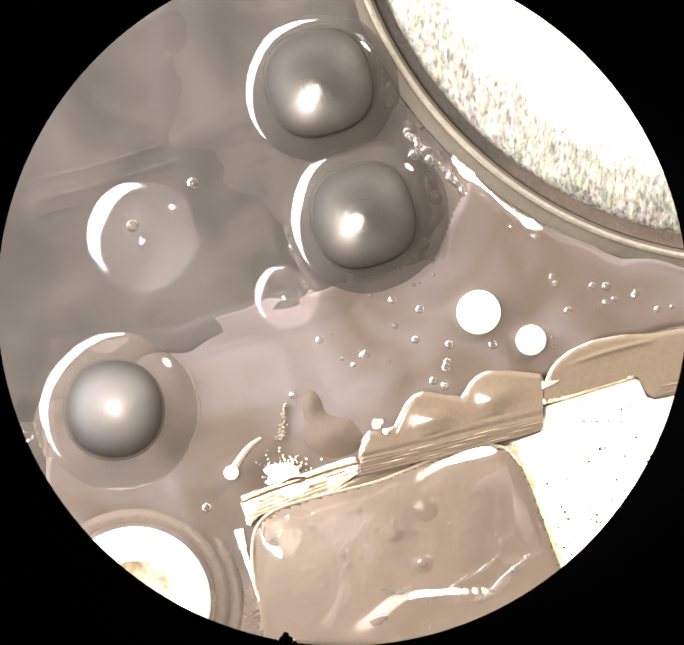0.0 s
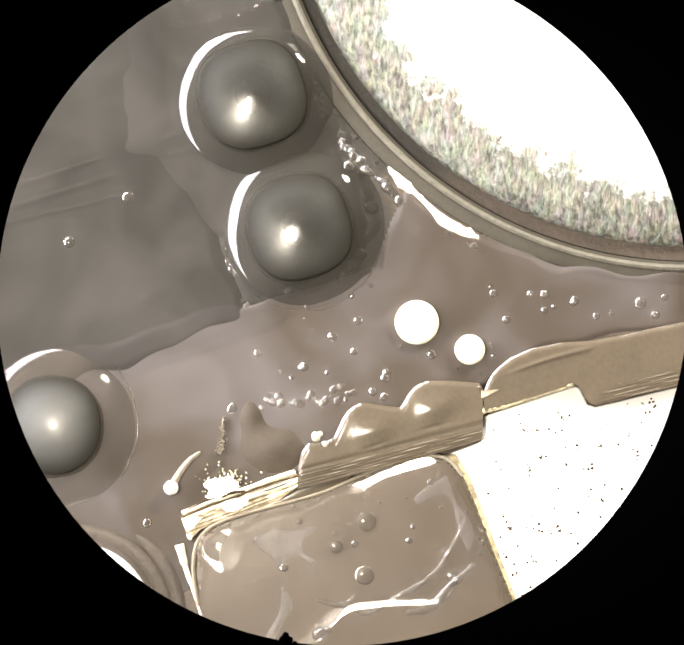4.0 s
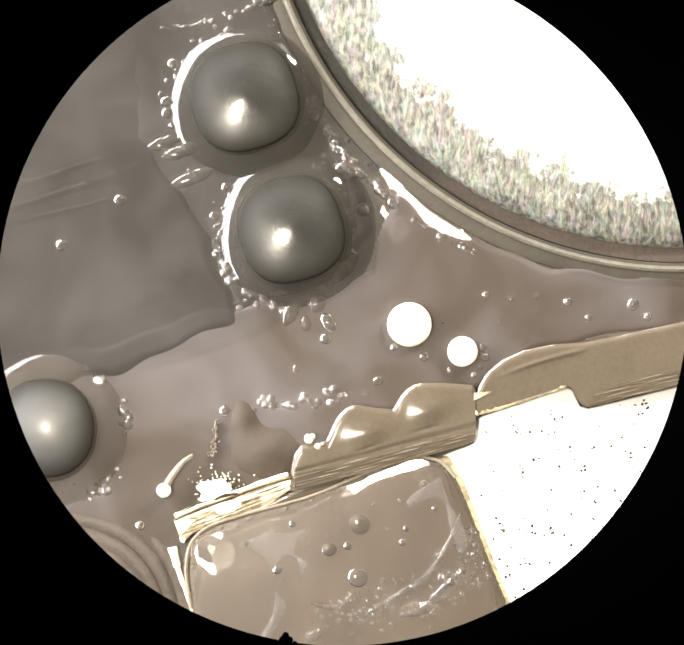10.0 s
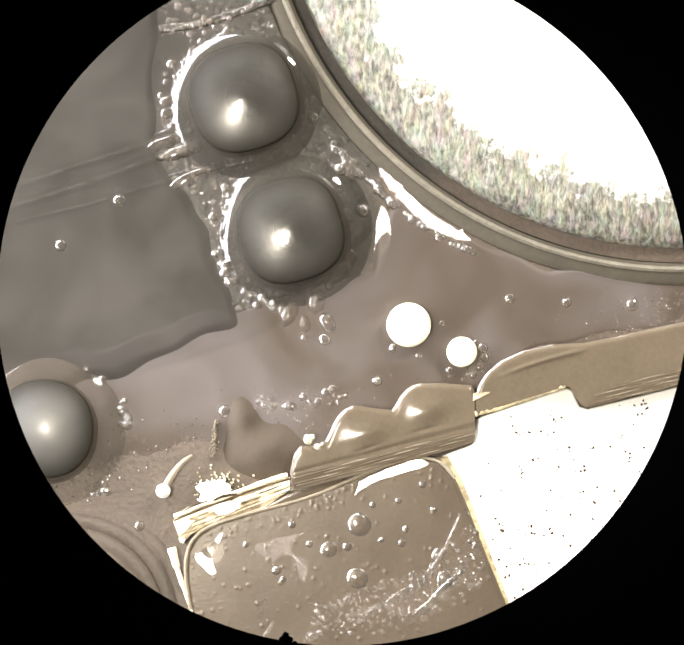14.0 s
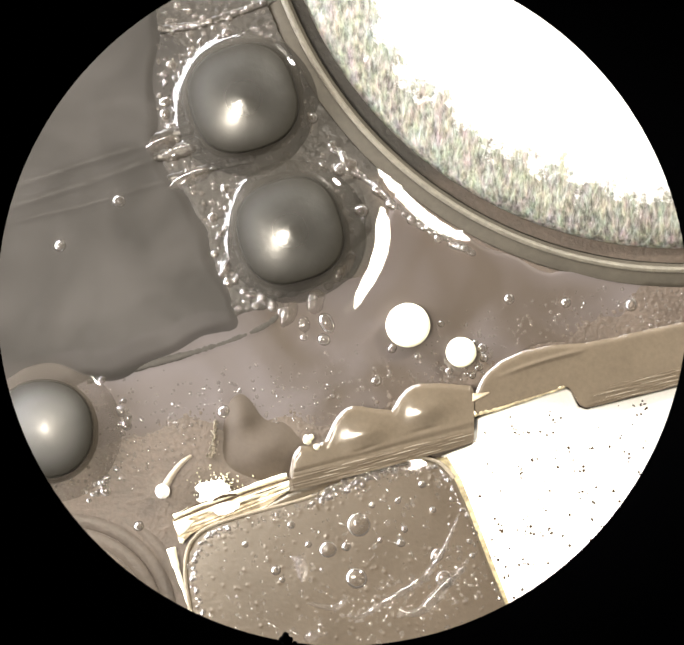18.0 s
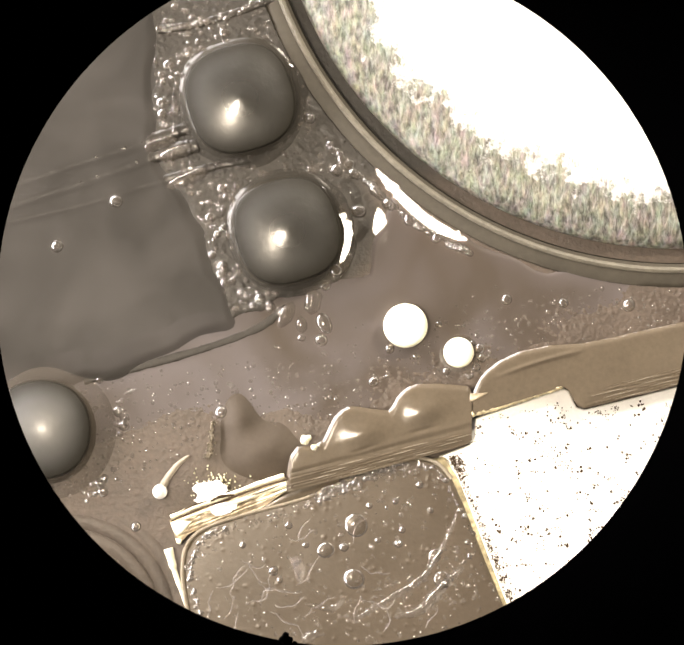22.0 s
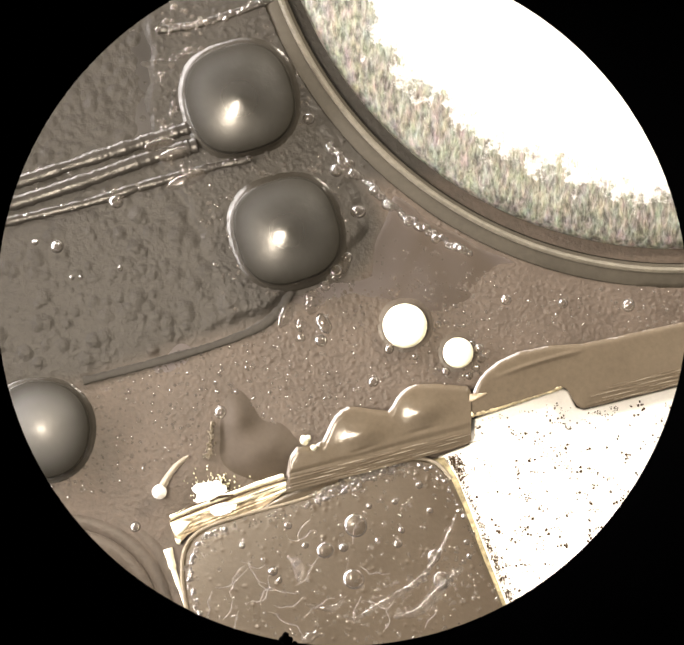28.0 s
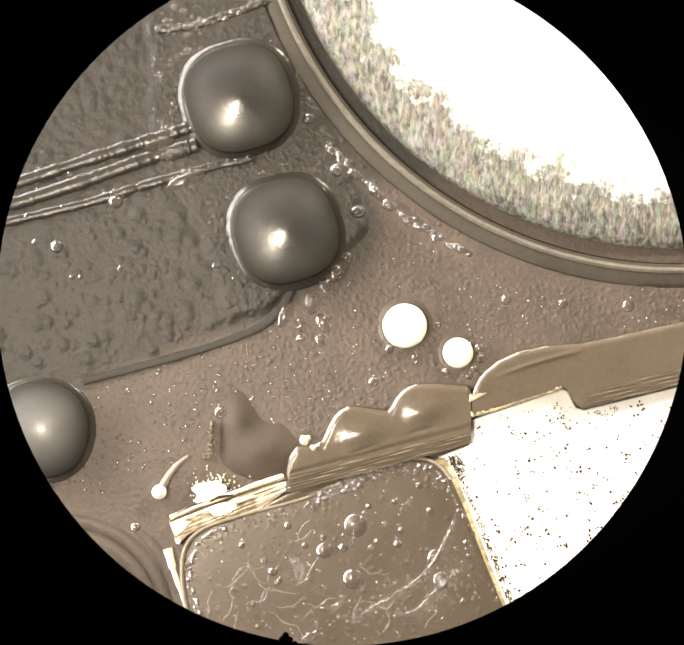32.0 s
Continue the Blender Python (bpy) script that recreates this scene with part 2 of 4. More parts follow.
def part(name, bm, mat, parent, label="", kind=""):
    ob = new(name, mesh_of(name, bm, mat, base_of(parent)))
    ob.parent = parent
    return tagged(ob, label, "", "", kind)


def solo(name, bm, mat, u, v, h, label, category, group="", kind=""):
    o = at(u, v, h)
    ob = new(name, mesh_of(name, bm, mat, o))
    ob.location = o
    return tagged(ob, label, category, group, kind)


def lathe(u, v, profile, seg=48, square=0.0, spin=0.0, wobble=0.0, seed=0, bm=None, rim=0):
    """Turns a profile of (radius, height) round (u, v). square 0..1 squares the outline off towards its foot."""
    bm = bm or bmesh.new()
    rmax = rim or max(r for r, h in profile)
    rings = []
    for r, h in profile:
        if r == 0:
            rings.append([bm.verts.new(at(u, v, h))])
            continue
        ring = []
        for i in range(seg):
            a = math.tau * i / seg
            q = 2 + 1.6 * square * (r / rmax) ** 1.2
            ca, sa = math.cos(a), math.sin(a)
            k = (abs(ca) ** q + abs(sa) ** q) ** (-1 / q)
            if wobble:
                k *= 1 + wobble * noise.noise((ca * 1.3 + seed, sa * 1.3, seed * 0.7))
            b = a + radians(spin)
            ring.append(bm.verts.new(at(u + r * k * math.cos(b), v + r * k * math.sin(b), h)))
        rings.append(ring)
    for a, b in zip(rings, rings[1:]):
        for i in range(seg):
            j = (i + 1) % seg
            if len(a) == 1:
                bm.faces.new((a[0], b[i], b[j]))
            elif len(b) == 1:
                bm.faces.new((a[i], a[j], b[0]))
            else:
                bm.faces.new((a[i], a[j], b[j], b[i]))
    for ring, end in ((rings[0], 0), (rings[-1], 1)):
        if len(ring) > 1 and profile[0] != profile[-1]:
            bm.faces.new(ring)
    return bm


def torus(u, v, r, h, w, seg=160, k=8):
    prof = [(r + w * math.cos(math.tau * i / k), h + w * math.sin(math.tau * i / k)) for i in range(k)]
    bm = bmesh.new()
    rings = []
    for i in range(seg):
        a = math.tau * i / seg
        rings.append([bm.verts.new(at(u + x * math.cos(a), v + x * math.sin(a), y)) for x, y in prof])
    for i in range(seg):
        a, b = rings[i], rings[(i + 1) % seg]
        for j in range(k):
            bm.faces.new((a[j], a[(j + 1) % k], b[(j + 1) % k], b[j]))
    return bm


def prism(outline, h0, h1, bevel=6.0, steps=3):
    bm = bmesh.new()
    top = [bm.verts.new(at(u, v, h1)) for u, v in outline]
    low = [bm.verts.new(at(u, v, h0)) for u, v in outline]
    f = bm.faces.new(top)
    bm.faces.new(low[::-1])
    n = len(top)
    for i in range(n):
        bm.faces.new((top[i], low[i], low[(i + 1) % n], top[(i + 1) % n]))
    bmesh.ops.recalc_face_normals(bm, faces=bm.faces)
    if bevel:
        bmesh.ops.bevel(bm, geom=list(f.edges), offset=bevel * S, segments=steps, profile=0.5, affect="EDGES", clamp_overlap=True)
    return bm


def rod(points, radii, h, k=10, flat=1.0):
    """A tapered round strip along the plan points; h: a number or one for each point."""
    bm = bmesh.new()
    n = len(points)
    hs = h if isinstance(h, (list, tuple)) else [h] * n
    rs = radii if isinstance(radii, (list, tuple)) else [radii] * n
    rings = []
    for i in range(n):
        p, q = points[max(0, i - 1)], points[min(n - 1, i + 1)]
        d = Vector((q[0] - p[0], q[1] - p[1])).normalized()
        nx, ny = -d.y, d.x
        rings.append([bm.verts.new(at(points[i][0] + nx * rs[i] * math.cos(a), points[i][1] + ny * rs[i] * math.cos(a), hs[i] + rs[i] * flat * math.sin(a)))
                      for a in (math.tau * j / k for j in range(k))])
    for a, b in zip(rings, rings[1:]):
        for j in range(k):
            bm.faces.new((a[j], a[(j + 1) % k], b[(j + 1) % k], b[j]))
    bm.faces.new(rings[0])
    bm.faces.new(rings[-1][::-1])
    return bm


def loft(top, bottom, u0, u1, step, rows, height, low=-20):
    """A bar between two edges given as v over u; height(u, v, d, w): d is the way down from the upper edge, w the width there."""
    bm = bmesh.new()
    us = np.arange(u0, u1 + step * 0.5, step)
    a = np.interp(us, [p[0] for p in top], [p[1] for p in top])
    b = np.interp(us, [p[0] for p in bottom], [p[1] for p in bottom])
    cols = []
    for u, v0, v1 in zip(us, a, b):
        col = [bm.verts.new(at(u, v0, low))]
        for j in range(rows + 1):
            t = j / rows
            t = t * t * (3 - 2 * t) * 0.5 + t * 0.5
            v = v0 + (v1 - v0) * t
            col.append(bm.verts.new(at(u, v, height(u, v, v - v0, v1 - v0))))
        col.append(bm.verts.new(at(u, v1, low)))
        cols.append(col)
    for p, q in zip(cols, cols[1:]):
        for j in range(len(p) - 1):
            bm.faces.new((p[j], p[j + 1], q[j + 1], q[j]))
    bm.faces.new(cols[0])
    bm.faces.new(cols[-1][::-1])
    return bm


def off_edge(edge, u, d):
    """The distance from an upper edge, given as v over u, of a point d below it."""
    a, b = np.interp([u - 4, u + 4], [p[0] for p in edge], [p[1] for p in edge])
    return d / math.hypot(1, (b - a) / 8)


def cap(u, v, cu, cv, a, b, turn):
    """A rounded swelling of half-lengths a and b round (cu, cv), 1 at its top."""
    c, s = math.cos(radians(turn)), math.sin(radians(turn))
    x, y = (c * (u - cu) + s * (v - cv)) / a, (-s * (u - cu) + c * (v - cv)) / b
    return math.exp(-x * x - y * y)


def wave(u, v, size, seed=0.0):
    return noise.noise((u / size + seed, v / size - seed, seed * 0.37))


def curve(points, n=6):
    """The plan points joined by a smooth line, n steps from each to the next."""
    out = []
    p = [points[0], *points, points[-1]]
    for i in range(1, len(p) - 2):
        for j in range(n):
            t = j / n
            out.append(tuple(0.5 * (2 * p[i][c] + (p[i + 1][c] - p[i - 1][c]) * t + (2 * p[i - 1][c] - 5 * p[i][c] + 4 * p[i + 1][c] - p[i + 2][c]) * t * t
                                    + (3 * p[i][c] - p[i - 1][c] - 3 * p[i + 1][c] + p[i + 2][c]) * t ** 3) for c in (0, 1)))
    return out + [points[-1]]


def inside(poly, U, V):
    """Signed distance in plan units to the outline: positive within."""
    U, V = np.asarray(U, float), np.asarray(V, float)
    best, odd = np.full(U.shape, 1e9), np.zeros(U.shape, bool)
    n = len(poly)
    for i in range(n):
        (x0, y0), (x1, y1) = poly[i], poly[(i + 1) % n]
        dx, dy = x1 - x0, y1 - y0
        t = np.clip(((U - x0) * dx + (V - y0) * dy) / (dx * dx + dy * dy + 1e-9), 0, 1)
        best = np.minimum(best, np.hypot(U - x0 - t * dx, V - y0 - t * dy))
        cross = (y0 > V) != (y1 > V)
        with np.errstate(divide="ignore", invalid="ignore"):
            odd ^= cross & (U < (x1 - x0) * (V - y0) / (y1 - y0 + 1e-12) + x0)
    return np.where(odd, best, -best)


def smooth01(x):
    x = np.clip(x, 0, 1)
    return x * x * (3 - 2 * x)


MOVES = []


def sinks(ob, rows):
    """rows: seconds and how far it has sunk, in plan units."""
    MOVES.append((ob, [(t, Matrix.Translation(ob.location - Vector((0, 0, s * S)))) for t, s in rows]))
    return ob


# ---- the plan of the floor ----
PADS = [(325, -80), (345, 120), (345, 270), (365, 380), (410, 430), (470, 560), (525, 735), (600, 720), (680, 650), (770, 640), (830, 520), (800, 400), (720, 240), (640, 60), (600, -80)]
FIELD = [(-150, 560), (60, 520), (400, 425), (470, 560), (520, 735), (400, 790), (200, 868), (-150, 930)]
CENTRE = [(-150, 960), (200, 885), (420, 800), (620, 745), (690, 670), (840, 620), (870, 500), (1000, 570), (1250, 650), (1640, 660), (1640, 760), (1330, 790), (1150, 830), (1075, 890), (880, 935),
          (680, 1010), (480, 1020), (300, 1130), (-150, 1180)]


WEDGE = [(492, 1020), (520, 940), (555, 905), (590, 945), (640, 975), (672, 1000), (662, 1078), (560, 1105), (500, 1090)]


def floor_h(U, V):
    n = 7 * np.sin(U / 23 + V / 41) * np.sin(V / 17 - U / 60)
    h = 6 * smooth01((inside(PADS, U, V) + n) / 30 + 0.5) + 3 * smooth01((inside(FIELD, U, V) + n) / 60 + 0.5)
    return np.where(np.hypot(U - 1548, V + 350) < 1008, -24.0, h)


PEBBLED = [(PADS, 2000, 2.4, 6.8, 0.55), ([(-60, 300), (340, 290), (400, 420), (520, 735), (400, 790), (200, 868), (-60, 900)], 420, 8, 25, 0.30, 2),
           ([(100, 120), (330, 40), (345, 270), (20, 400)], 200, 8, 25, 0.30, 2), (CENTRE, 4200, 2.2, 6.0, 0.46), ([(150, 1060), (300, 1040), (490, 1010), (640, 960), (680, 1060), (600, 1100), (430, 1150), (390, 1200), (400, 1440), (330, 1440), (250, 1200)], 1100, 2.4, 7, 0.1), ([(640, 60), (720, 240), (850, 420), (1000, 520), (1300, 640), (1300, 610), (1000, 500), (860, 390), (760, 240), (680, 60)], 500, 2.5, 6)]


def pebbles(areas, us, vs, steepness, rng):
    """Heights of low rounded grains, strewn over the areas, on the grid of us and vs."""
    H = np.zeros((len(vs), len(us)))
    step = us[1] - us[0]
    for poly, count, small, large, *more in areas:
        steep = steepness * (more[0] if more else 1)
        p = np.array(poly, float)
        u, v = rng.uniform(p[:, 0].min(), p[:, 0].max(), count * 3), rng.uniform(p[:, 1].min(), p[:, 1].max(), count * 3)
        ok = inside(poly, u, v) > 3
        u, v = u[ok][:count], v[ok][:count]
        r = small + (large - small) * rng.random(len(u)) ** 2.4
        tall = steep * rng.uniform(0.45, 1.0, len(u))
        for a, b, c, t in zip(u, v, r, tall):
            i0, j0 = int((a - c - us[0]) / step), int((b - c - vs[0]) / step)
            n = int(2 * c / step) + 3
            if i0 < 0 or j0 < 0 or i0 + n >= len(us) or j0 + n >= len(vs):
                continue
            w, z = np.meshgrid(us[i0:i0 + n] - a, vs[j0:j0 + n] - b)
            cap = c * t * np.maximum(1 - (w * w + z * z) / (c * c), 0) ** (more[1] if len(more) > 1 else 1)
            H[j0:j0 + n, i0:i0 + n] = np.maximum(H[j0:j0 + n, i0:i0 + n], cap)
    return H


def floor_at(u, v):
    return float(floor_h(np.array([u]), np.array([v]))[0])


def sheet(name, u0, u1, v0, v1, step, height, depth, mat, label, category, kind="", keep=None, closed=True):
    """A slab whose top follows height(U, V); keep(U, V) > 0 says where it is."""
    us, vs = np.arange(u0, u1 + 1, step), np.arange(v0, v1 + 1, step)
    U, V = np.meshgrid(us, vs)
    H = height(U, V)
    K = keep(U, V) > 0 if keep else np.ones(U.shape, bool)
    quad = K[:-1, :-1] & K[1:, :-1] & K[:-1, 1:] & K[1:, 1:]
    used = np.zeros(U.shape, bool)
    for a, b in ((0, 0), (1, 0), (0, 1), (1, 1)):
        used[a:a + quad.shape[0], b:b + quad.shape[1]] |= quad
    index = np.full(U.shape, -1)
    index[used] = np.arange(used.sum())
    uu, vv, hh = U[used], V[used], H[used]

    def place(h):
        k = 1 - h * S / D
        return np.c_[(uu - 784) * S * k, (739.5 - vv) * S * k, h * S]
    o = at((u0 + u1) / 2, (v0 + v1) / 2, 0)
    n = len(uu)
    verts = np.r_[place(hh), place(np.full(n, -float(depth)))] - np.array(o)
    i, j = np.nonzero(quad)
    a, b, c, d = index[i, j], index[i, j + 1], index[i + 1, j + 1], index[i + 1, j]
    top = np.c_[a, d, c, b]
    low = np.c_[a, b, c, d] + n if closed else np.zeros((0, 4), int)
    edges = {}
    for e0, e1 in ((a, d), (d, c), (c, b), (b, a)):
        for x, y in zip(e0.tolist(), e1.tolist()):
            edges[(x, y)] = 1
    skirt = [(y, x, x + n, y + n) for x, y in edges if (y, x) not in edges]
    me = bpy.data.meshes.new(name)
    me.from_pydata(verts.tolist(), [], top.tolist() + low.tolist() + skirt)
    me.materials.append(mat)
    me.shade_smooth()
    me.set_sharp_from_angle(angle=radians(50))
    ob = new(name, me)
    ob.location = o
    return tagged(ob, label, category, "", kind)


def wavy(size, amp, seed):
    def f(U, V):
        return amp * np.vectorize(lambda u, v: wave(u, v, size, seed))(U, V)
    return f


# ---- setting ----
def build_setting():
    bm = bmesh.new()
    bmesh.ops.create_grid(bm, x_segments=2, y_segments=2, size=0.07)
    for v in bm.verts:
        v.co.z = -0.0022
    solo("ground", bm, BENCH, 784, 739.5, 0, "grey rubber bench mat under the module", "bench", kind="structure")
    low = wavy(160, 2.5, 3.1)

    def height(U, V):
        return floor_h(U, V) + low(U, V) + pebbles(PEBBLED, U[0], V[:, 0], 0.62, np.random.default_rng(4)) * smooth01(-inside(WEDGE, U, V) / 60 + 0.1) * (1 - 0.6 * smooth01((V - 800) / 80) * smooth01((560 - U) / 250)) * (np.hypot(U - 1548, V + 350) > 1012)
    ob = sheet("floor", -60, 1638, -60, 1539, 3, height, 400, FLOOR, "grey-brown moulded plastic base with stepped, grained fields", "base plate", "structure", closed=False)
    co = np.empty(len(ob.data.vertices) * 3)
    ob.data.vertices.foreach_get("co", co)
    co = co.reshape(-1, 3)
    zone = [(-250, 970), (200, 872), (420, 792), (600, 745), (690, 690), (790, 660), (850, 600), (880, 520), (850, 420), (1000, 400), (1700, 500), (1700, 1700), (-250, 1700)]
    warmth = smooth01(inside(zone, 784 + (co[:, 0] + ob.location.x) / S, 739.5 - (co[:, 1] + ob.location.y) / S) / 70 + 0.5)
    ob.data.attributes.new("warmth", "FLOAT", "POINT").data.foreach_set("value", warmth.astype(np.float32))
    bm = bmesh.new()
    bmesh.ops.create_cube(bm, size=1, matrix=Matrix.Translation((0, 0, -0.00105)) @ Matrix.Diagonal((0.0104, 0.0098, 0.0018, 1)))
    solo("base", bm, PLASTIC, 784, 739.5, 0, "grey-brown moulded plastic block under the module", "base", kind="structure")


# ---- things ----
def dome(u, v, size, spin, label, square=0.32, mat=None):
    k = size / 118
    crown, e = [(0, 70)], 70
    for r in range(3, 121, 3):
        e -= 3 * (0.15 * (1 - math.exp(-r / 17)) + 0.0011 * r + 0.10 * (r / 118) ** 4)
        crown.append((r, e))
    crown += [(121.5, e - 2.5), (122.8, e - 7), (123.4, e - 13), (123.6, -30)]
    g = floor_at(u, v)
    ob = thing("plastic_boss", u, v, g, label, "boss", "domed bosses")
    part("dome", lathe(u, v, [(r * k, g + h) for r, h in crown], 96, square, spin, rim=113 * k), mat or BOSS, ob, "rounded grey crown")
    foot = [(145, -12), (141, -2), (136, 1), (132, 3.5), (128.5, 7), (126, 11), (123, 13), (108, -20)]
    part("foot_ring", lathe(u, v, [(r * k, g + h) for r, h in foot], 96, square, spin, 0.02, u), SEAT, ob, "glossy rounded foot")
    return ob


def build_bosses():
    dome(549, 226, 117, -17, "dark grey plastic boss, rounded square, wet round its foot")
    dome(657, 530, 114, -17, "dark grey plastic boss, rounded square, beside the gold pins")
    dome(92, 986, 108, 0, "grey plastic boss with a broadened shine, round, near the eyelet", 0.1, BROADBOSS)


def build_disc():
    u, v = 1548, -350
    ob = thing("metal_disc", u, v, 0, "large bright metal disc with a frosted shoulder", "disc")
    cap_line = [(0, 56), (100, 55.7), (200, 54.7), (300, 53), (400, 50.5), (500, 47), (600, 42.2), (660, 38.7)]
    part("face", lathe(u, v, cap_line + [(660, -60), (0, -60)], 200), METAL, ob, "polished white metal face")
    sh = [(655, 38.7), (680, 37.3), (700, 36), (725, 34), (752, 31.5), (778, 28.8), (800, 26.2), (825, 22.6), (850, 18.4), (872, 13.8), (890, 9), (907, 2), (918, -7), (923, -16), (924, -60), (655, -60)]
    part("shoulder", lathe(u - 6, v - 2, sh, 240), FROST, ob, "frosted grainy metal shoulder")
    part("groove", lathe(u, v, [(900, -30), (930, -34), (952, -30), (958, -8), (958, -60), (900, -60)], 240), GROOVE, ob, "dark groove")
    part("rim", torus(u, v, 970, 5, 8, 260), RIMLINE, ob, "pale moulded rim line")
    part("collar", lathe(u, v, [(956, 0), (962, 7), (982, 7), (998, 5), (1008, 2), (1018, -14), (1018, -40), (956, -40), (956, 0)], 260), COLLAR, ob, "smooth brown collar")


def build_pins():
    for u, v, r in ((928, 747, 51), (1050, 809, 35)):
        ob = thing("gold_pin", u, v, 0, "gold-plated round contact pin, " + ("large" if r > 40 else "small"), "pin", "contact pins")
        part("shaft", lathe(u, v, [(r - 0.5, 24), (r - 0.5, -40)], 48), BRASS, ob)
        part("head", lathe(u, v, [(0, 30), (r * 0.5, 29.7), (r * 0.85, 28.8), (r * 0.96, 27), (r, 24), (r, 14), (r * 0.9, 12)], 56), GOLD, ob, "bright gold head")
        part("seat", lathe(u, v, [(r + 1, -10), (r + 2, 1.5), (r + 8, 1.2), (r + 14, 0), (r + 18, -10)], 48), PAD, ob)


def build_bars():
    top = [(655, 1090), (664, 1045), (680, 1024), (712, 1024), (738, 1012), (750, 985), (758, 968), (768, 953), (782, 940), (800, 932), (822, 933), (850, 938), (890, 942), (897, 932), (908, 912), (922, 896), (938, 886), (955, 881), (1000, 880), (1040, 883), (1072, 886), (1080, 900)]
    bottom = [(655, 1130), (672, 1126), (830, 1085), (1000, 1040), (1072, 1018), (1080, 1008)]

    def height(u, v, d, w):
        h = 47 - 1.35 * math.log(1 + math.exp((9 - off_edge(top, u, d)) / 1.8))
        h += 7 * cap(u, v, 974, 944, 42, 26, -15) + 6.5 * cap(u, v, 830, 996, 40, 24, -15)
        q = v + 0.262 * u
        p = (q - 1252) / 50
        if p > 0:
            h += -2.5 * min(1.0, p * 6) - 9 * max(0.0, p - 0.45) + 1.5 * wave(q, u / 45, 3.2, 0.7) * min(1.0, p * 3)
        h -= 2.2 * cap(u, v, 830, 1031, 26, 3.5, -17) + 2.2 * cap(u, v, 965, 987, 30, 3.5, -15)
        return h + 0.5 * wave(u, v, 40, 2.0)
    ob = thing("carrier_bar", 870, 1000, 0, "brown plastic carrier bar with two half-round nubs", "bar")
    body = part("body", loft(top, bottom, 655, 1080, 2.5, 60, height), BAR, ob)
    for k in range(30):
        a = 690 + 12.2 * k + 20 * wave(k, 3, 2)
        q = 1268 + (k * 7 % 12) * 2.7
        v0 = q - 0.262 * a
        h = [height(x, q - 0.262 * x, 60, 100) + 0.2 for x in (a, a + 30, a + 60)]
        # Every third streak takes the paler rim plastic, to read as a glint.
        part("streak", rod([(a, v0), (a + 30, v0 - 7.9), (a + 60, v0 - 15.7)], [0.3, 1.0, 0.3], h), (BAR, RIM, BRUSHED)[k % 3], body)
    # Gold bumps stand in for the glints at the bar's left end.
    for u, v, r in ((696, 1010, 11), (706, 1004, 7), (718, 1027, 8)):
        part("glint_nib", lathe(u, v, [(0, 46 + r), (r * 0.5, 46 + 0.8 * r), (r * 0.85, 46 + 0.4 * r), (r, 44), (r, 20)], 16, 0, 0, 0.3, u), GOLD, body, "small gold bump in place of a glint")
    part("shelf", prism([(590, 1168), (655, 1130), (700, 1112), (780, 1096), (770, 1116), (700, 1146), (640, 1162)], -10, 31, 4), BAR, ob, "low brown shelf under the bar")
    f = wavy(50, 2, 7.7)
    hump = curve([(500, 1085), (492, 1010), (512, 940), (545, 890), (572, 890), (590, 935), (640, 975), (690, 1000), (690, 1090), (600, 1108)], 4)
    sheet("plastic_hump", 400, 720, 790, 1150, 5, lambda U, V: -6 + 25 * np.exp(-((U - 600) / 82) ** 2 - ((V - 1038) / 58) ** 2) + 17 * np.exp(-((U - 545) / 34) ** 2 - ((V - 955) / 52) ** 2) + f(U, V), 20, HUMP, "dull dark brown plastic hump beside the carrier bar", "hump", keep=lambda U, V: inside(hump, U, V) + 75)
    top2 = [(1082, 905), (1090, 884), (1100, 866), (1112, 852), (1140, 829), (1190, 806), (1260, 792), (1330, 788), (1400, 775), (1460, 761), (1568, 738), (1680, 716)]
    bottom = [(1082, 953), (1180, 922), (1288, 888), (1296, 890), (1303, 897), (1311, 914), (1322, 929), (1338, 936), (1680, 851)]

    def height2(u, v, d, w):
        h = 48 - 1.35 * math.log(1 + math.exp((8 - off_edge(top2, u, d)) / 1.8))
        line = 860 - 0.36 * (u - 1180) + 0.0005 * (u - 1180) ** 2
        h += 3.2 * math.exp(-((v - line + 12) / 5) ** 2) * float(smooth01((u - 1120) / 90) * smooth01((1345 - u) / 40))
        p = (v + 0.249 * u - 1216) / 55
        if u > 1335 and p > 0:
            h += (1.4 * wave(v + 0.249 * u, u / 45, 3.2, 4.7) * min(1.0, p * 2) - 4 * p * p) * min(1.0, (u - 1335) / 25)
        return h + 1.2 * wave(u, v, 60, 2.0)
    ob = thing("carrier_bar", 1320, 850, 0, "brown plastic carrier bar with a notched edge", "bar")
    body = part("body", loft(top2, bottom, 1082, 1680, 3, 48, height2), BAR, ob)
    part("joint", prism([(1076, 903), (1120, 899), (1112, 906), (1084, 921), (1075, 922)], 20, 49, 3), BRASS, ob, "gold-toned joint strip")
    part("bright_edge", rod(curve([(1080, 951), (1130, 938), (1180, 922), (1240, 902), (1288, 886)], 10), [6 * (1 + 0.5 * wave(i, 0.3, 1.7)) for i in range(41)], 45, 8, 0.5), EDGE, ob, "rough gold-toned edge")
    for k in range(26):
        a = 1345 + 9 * k
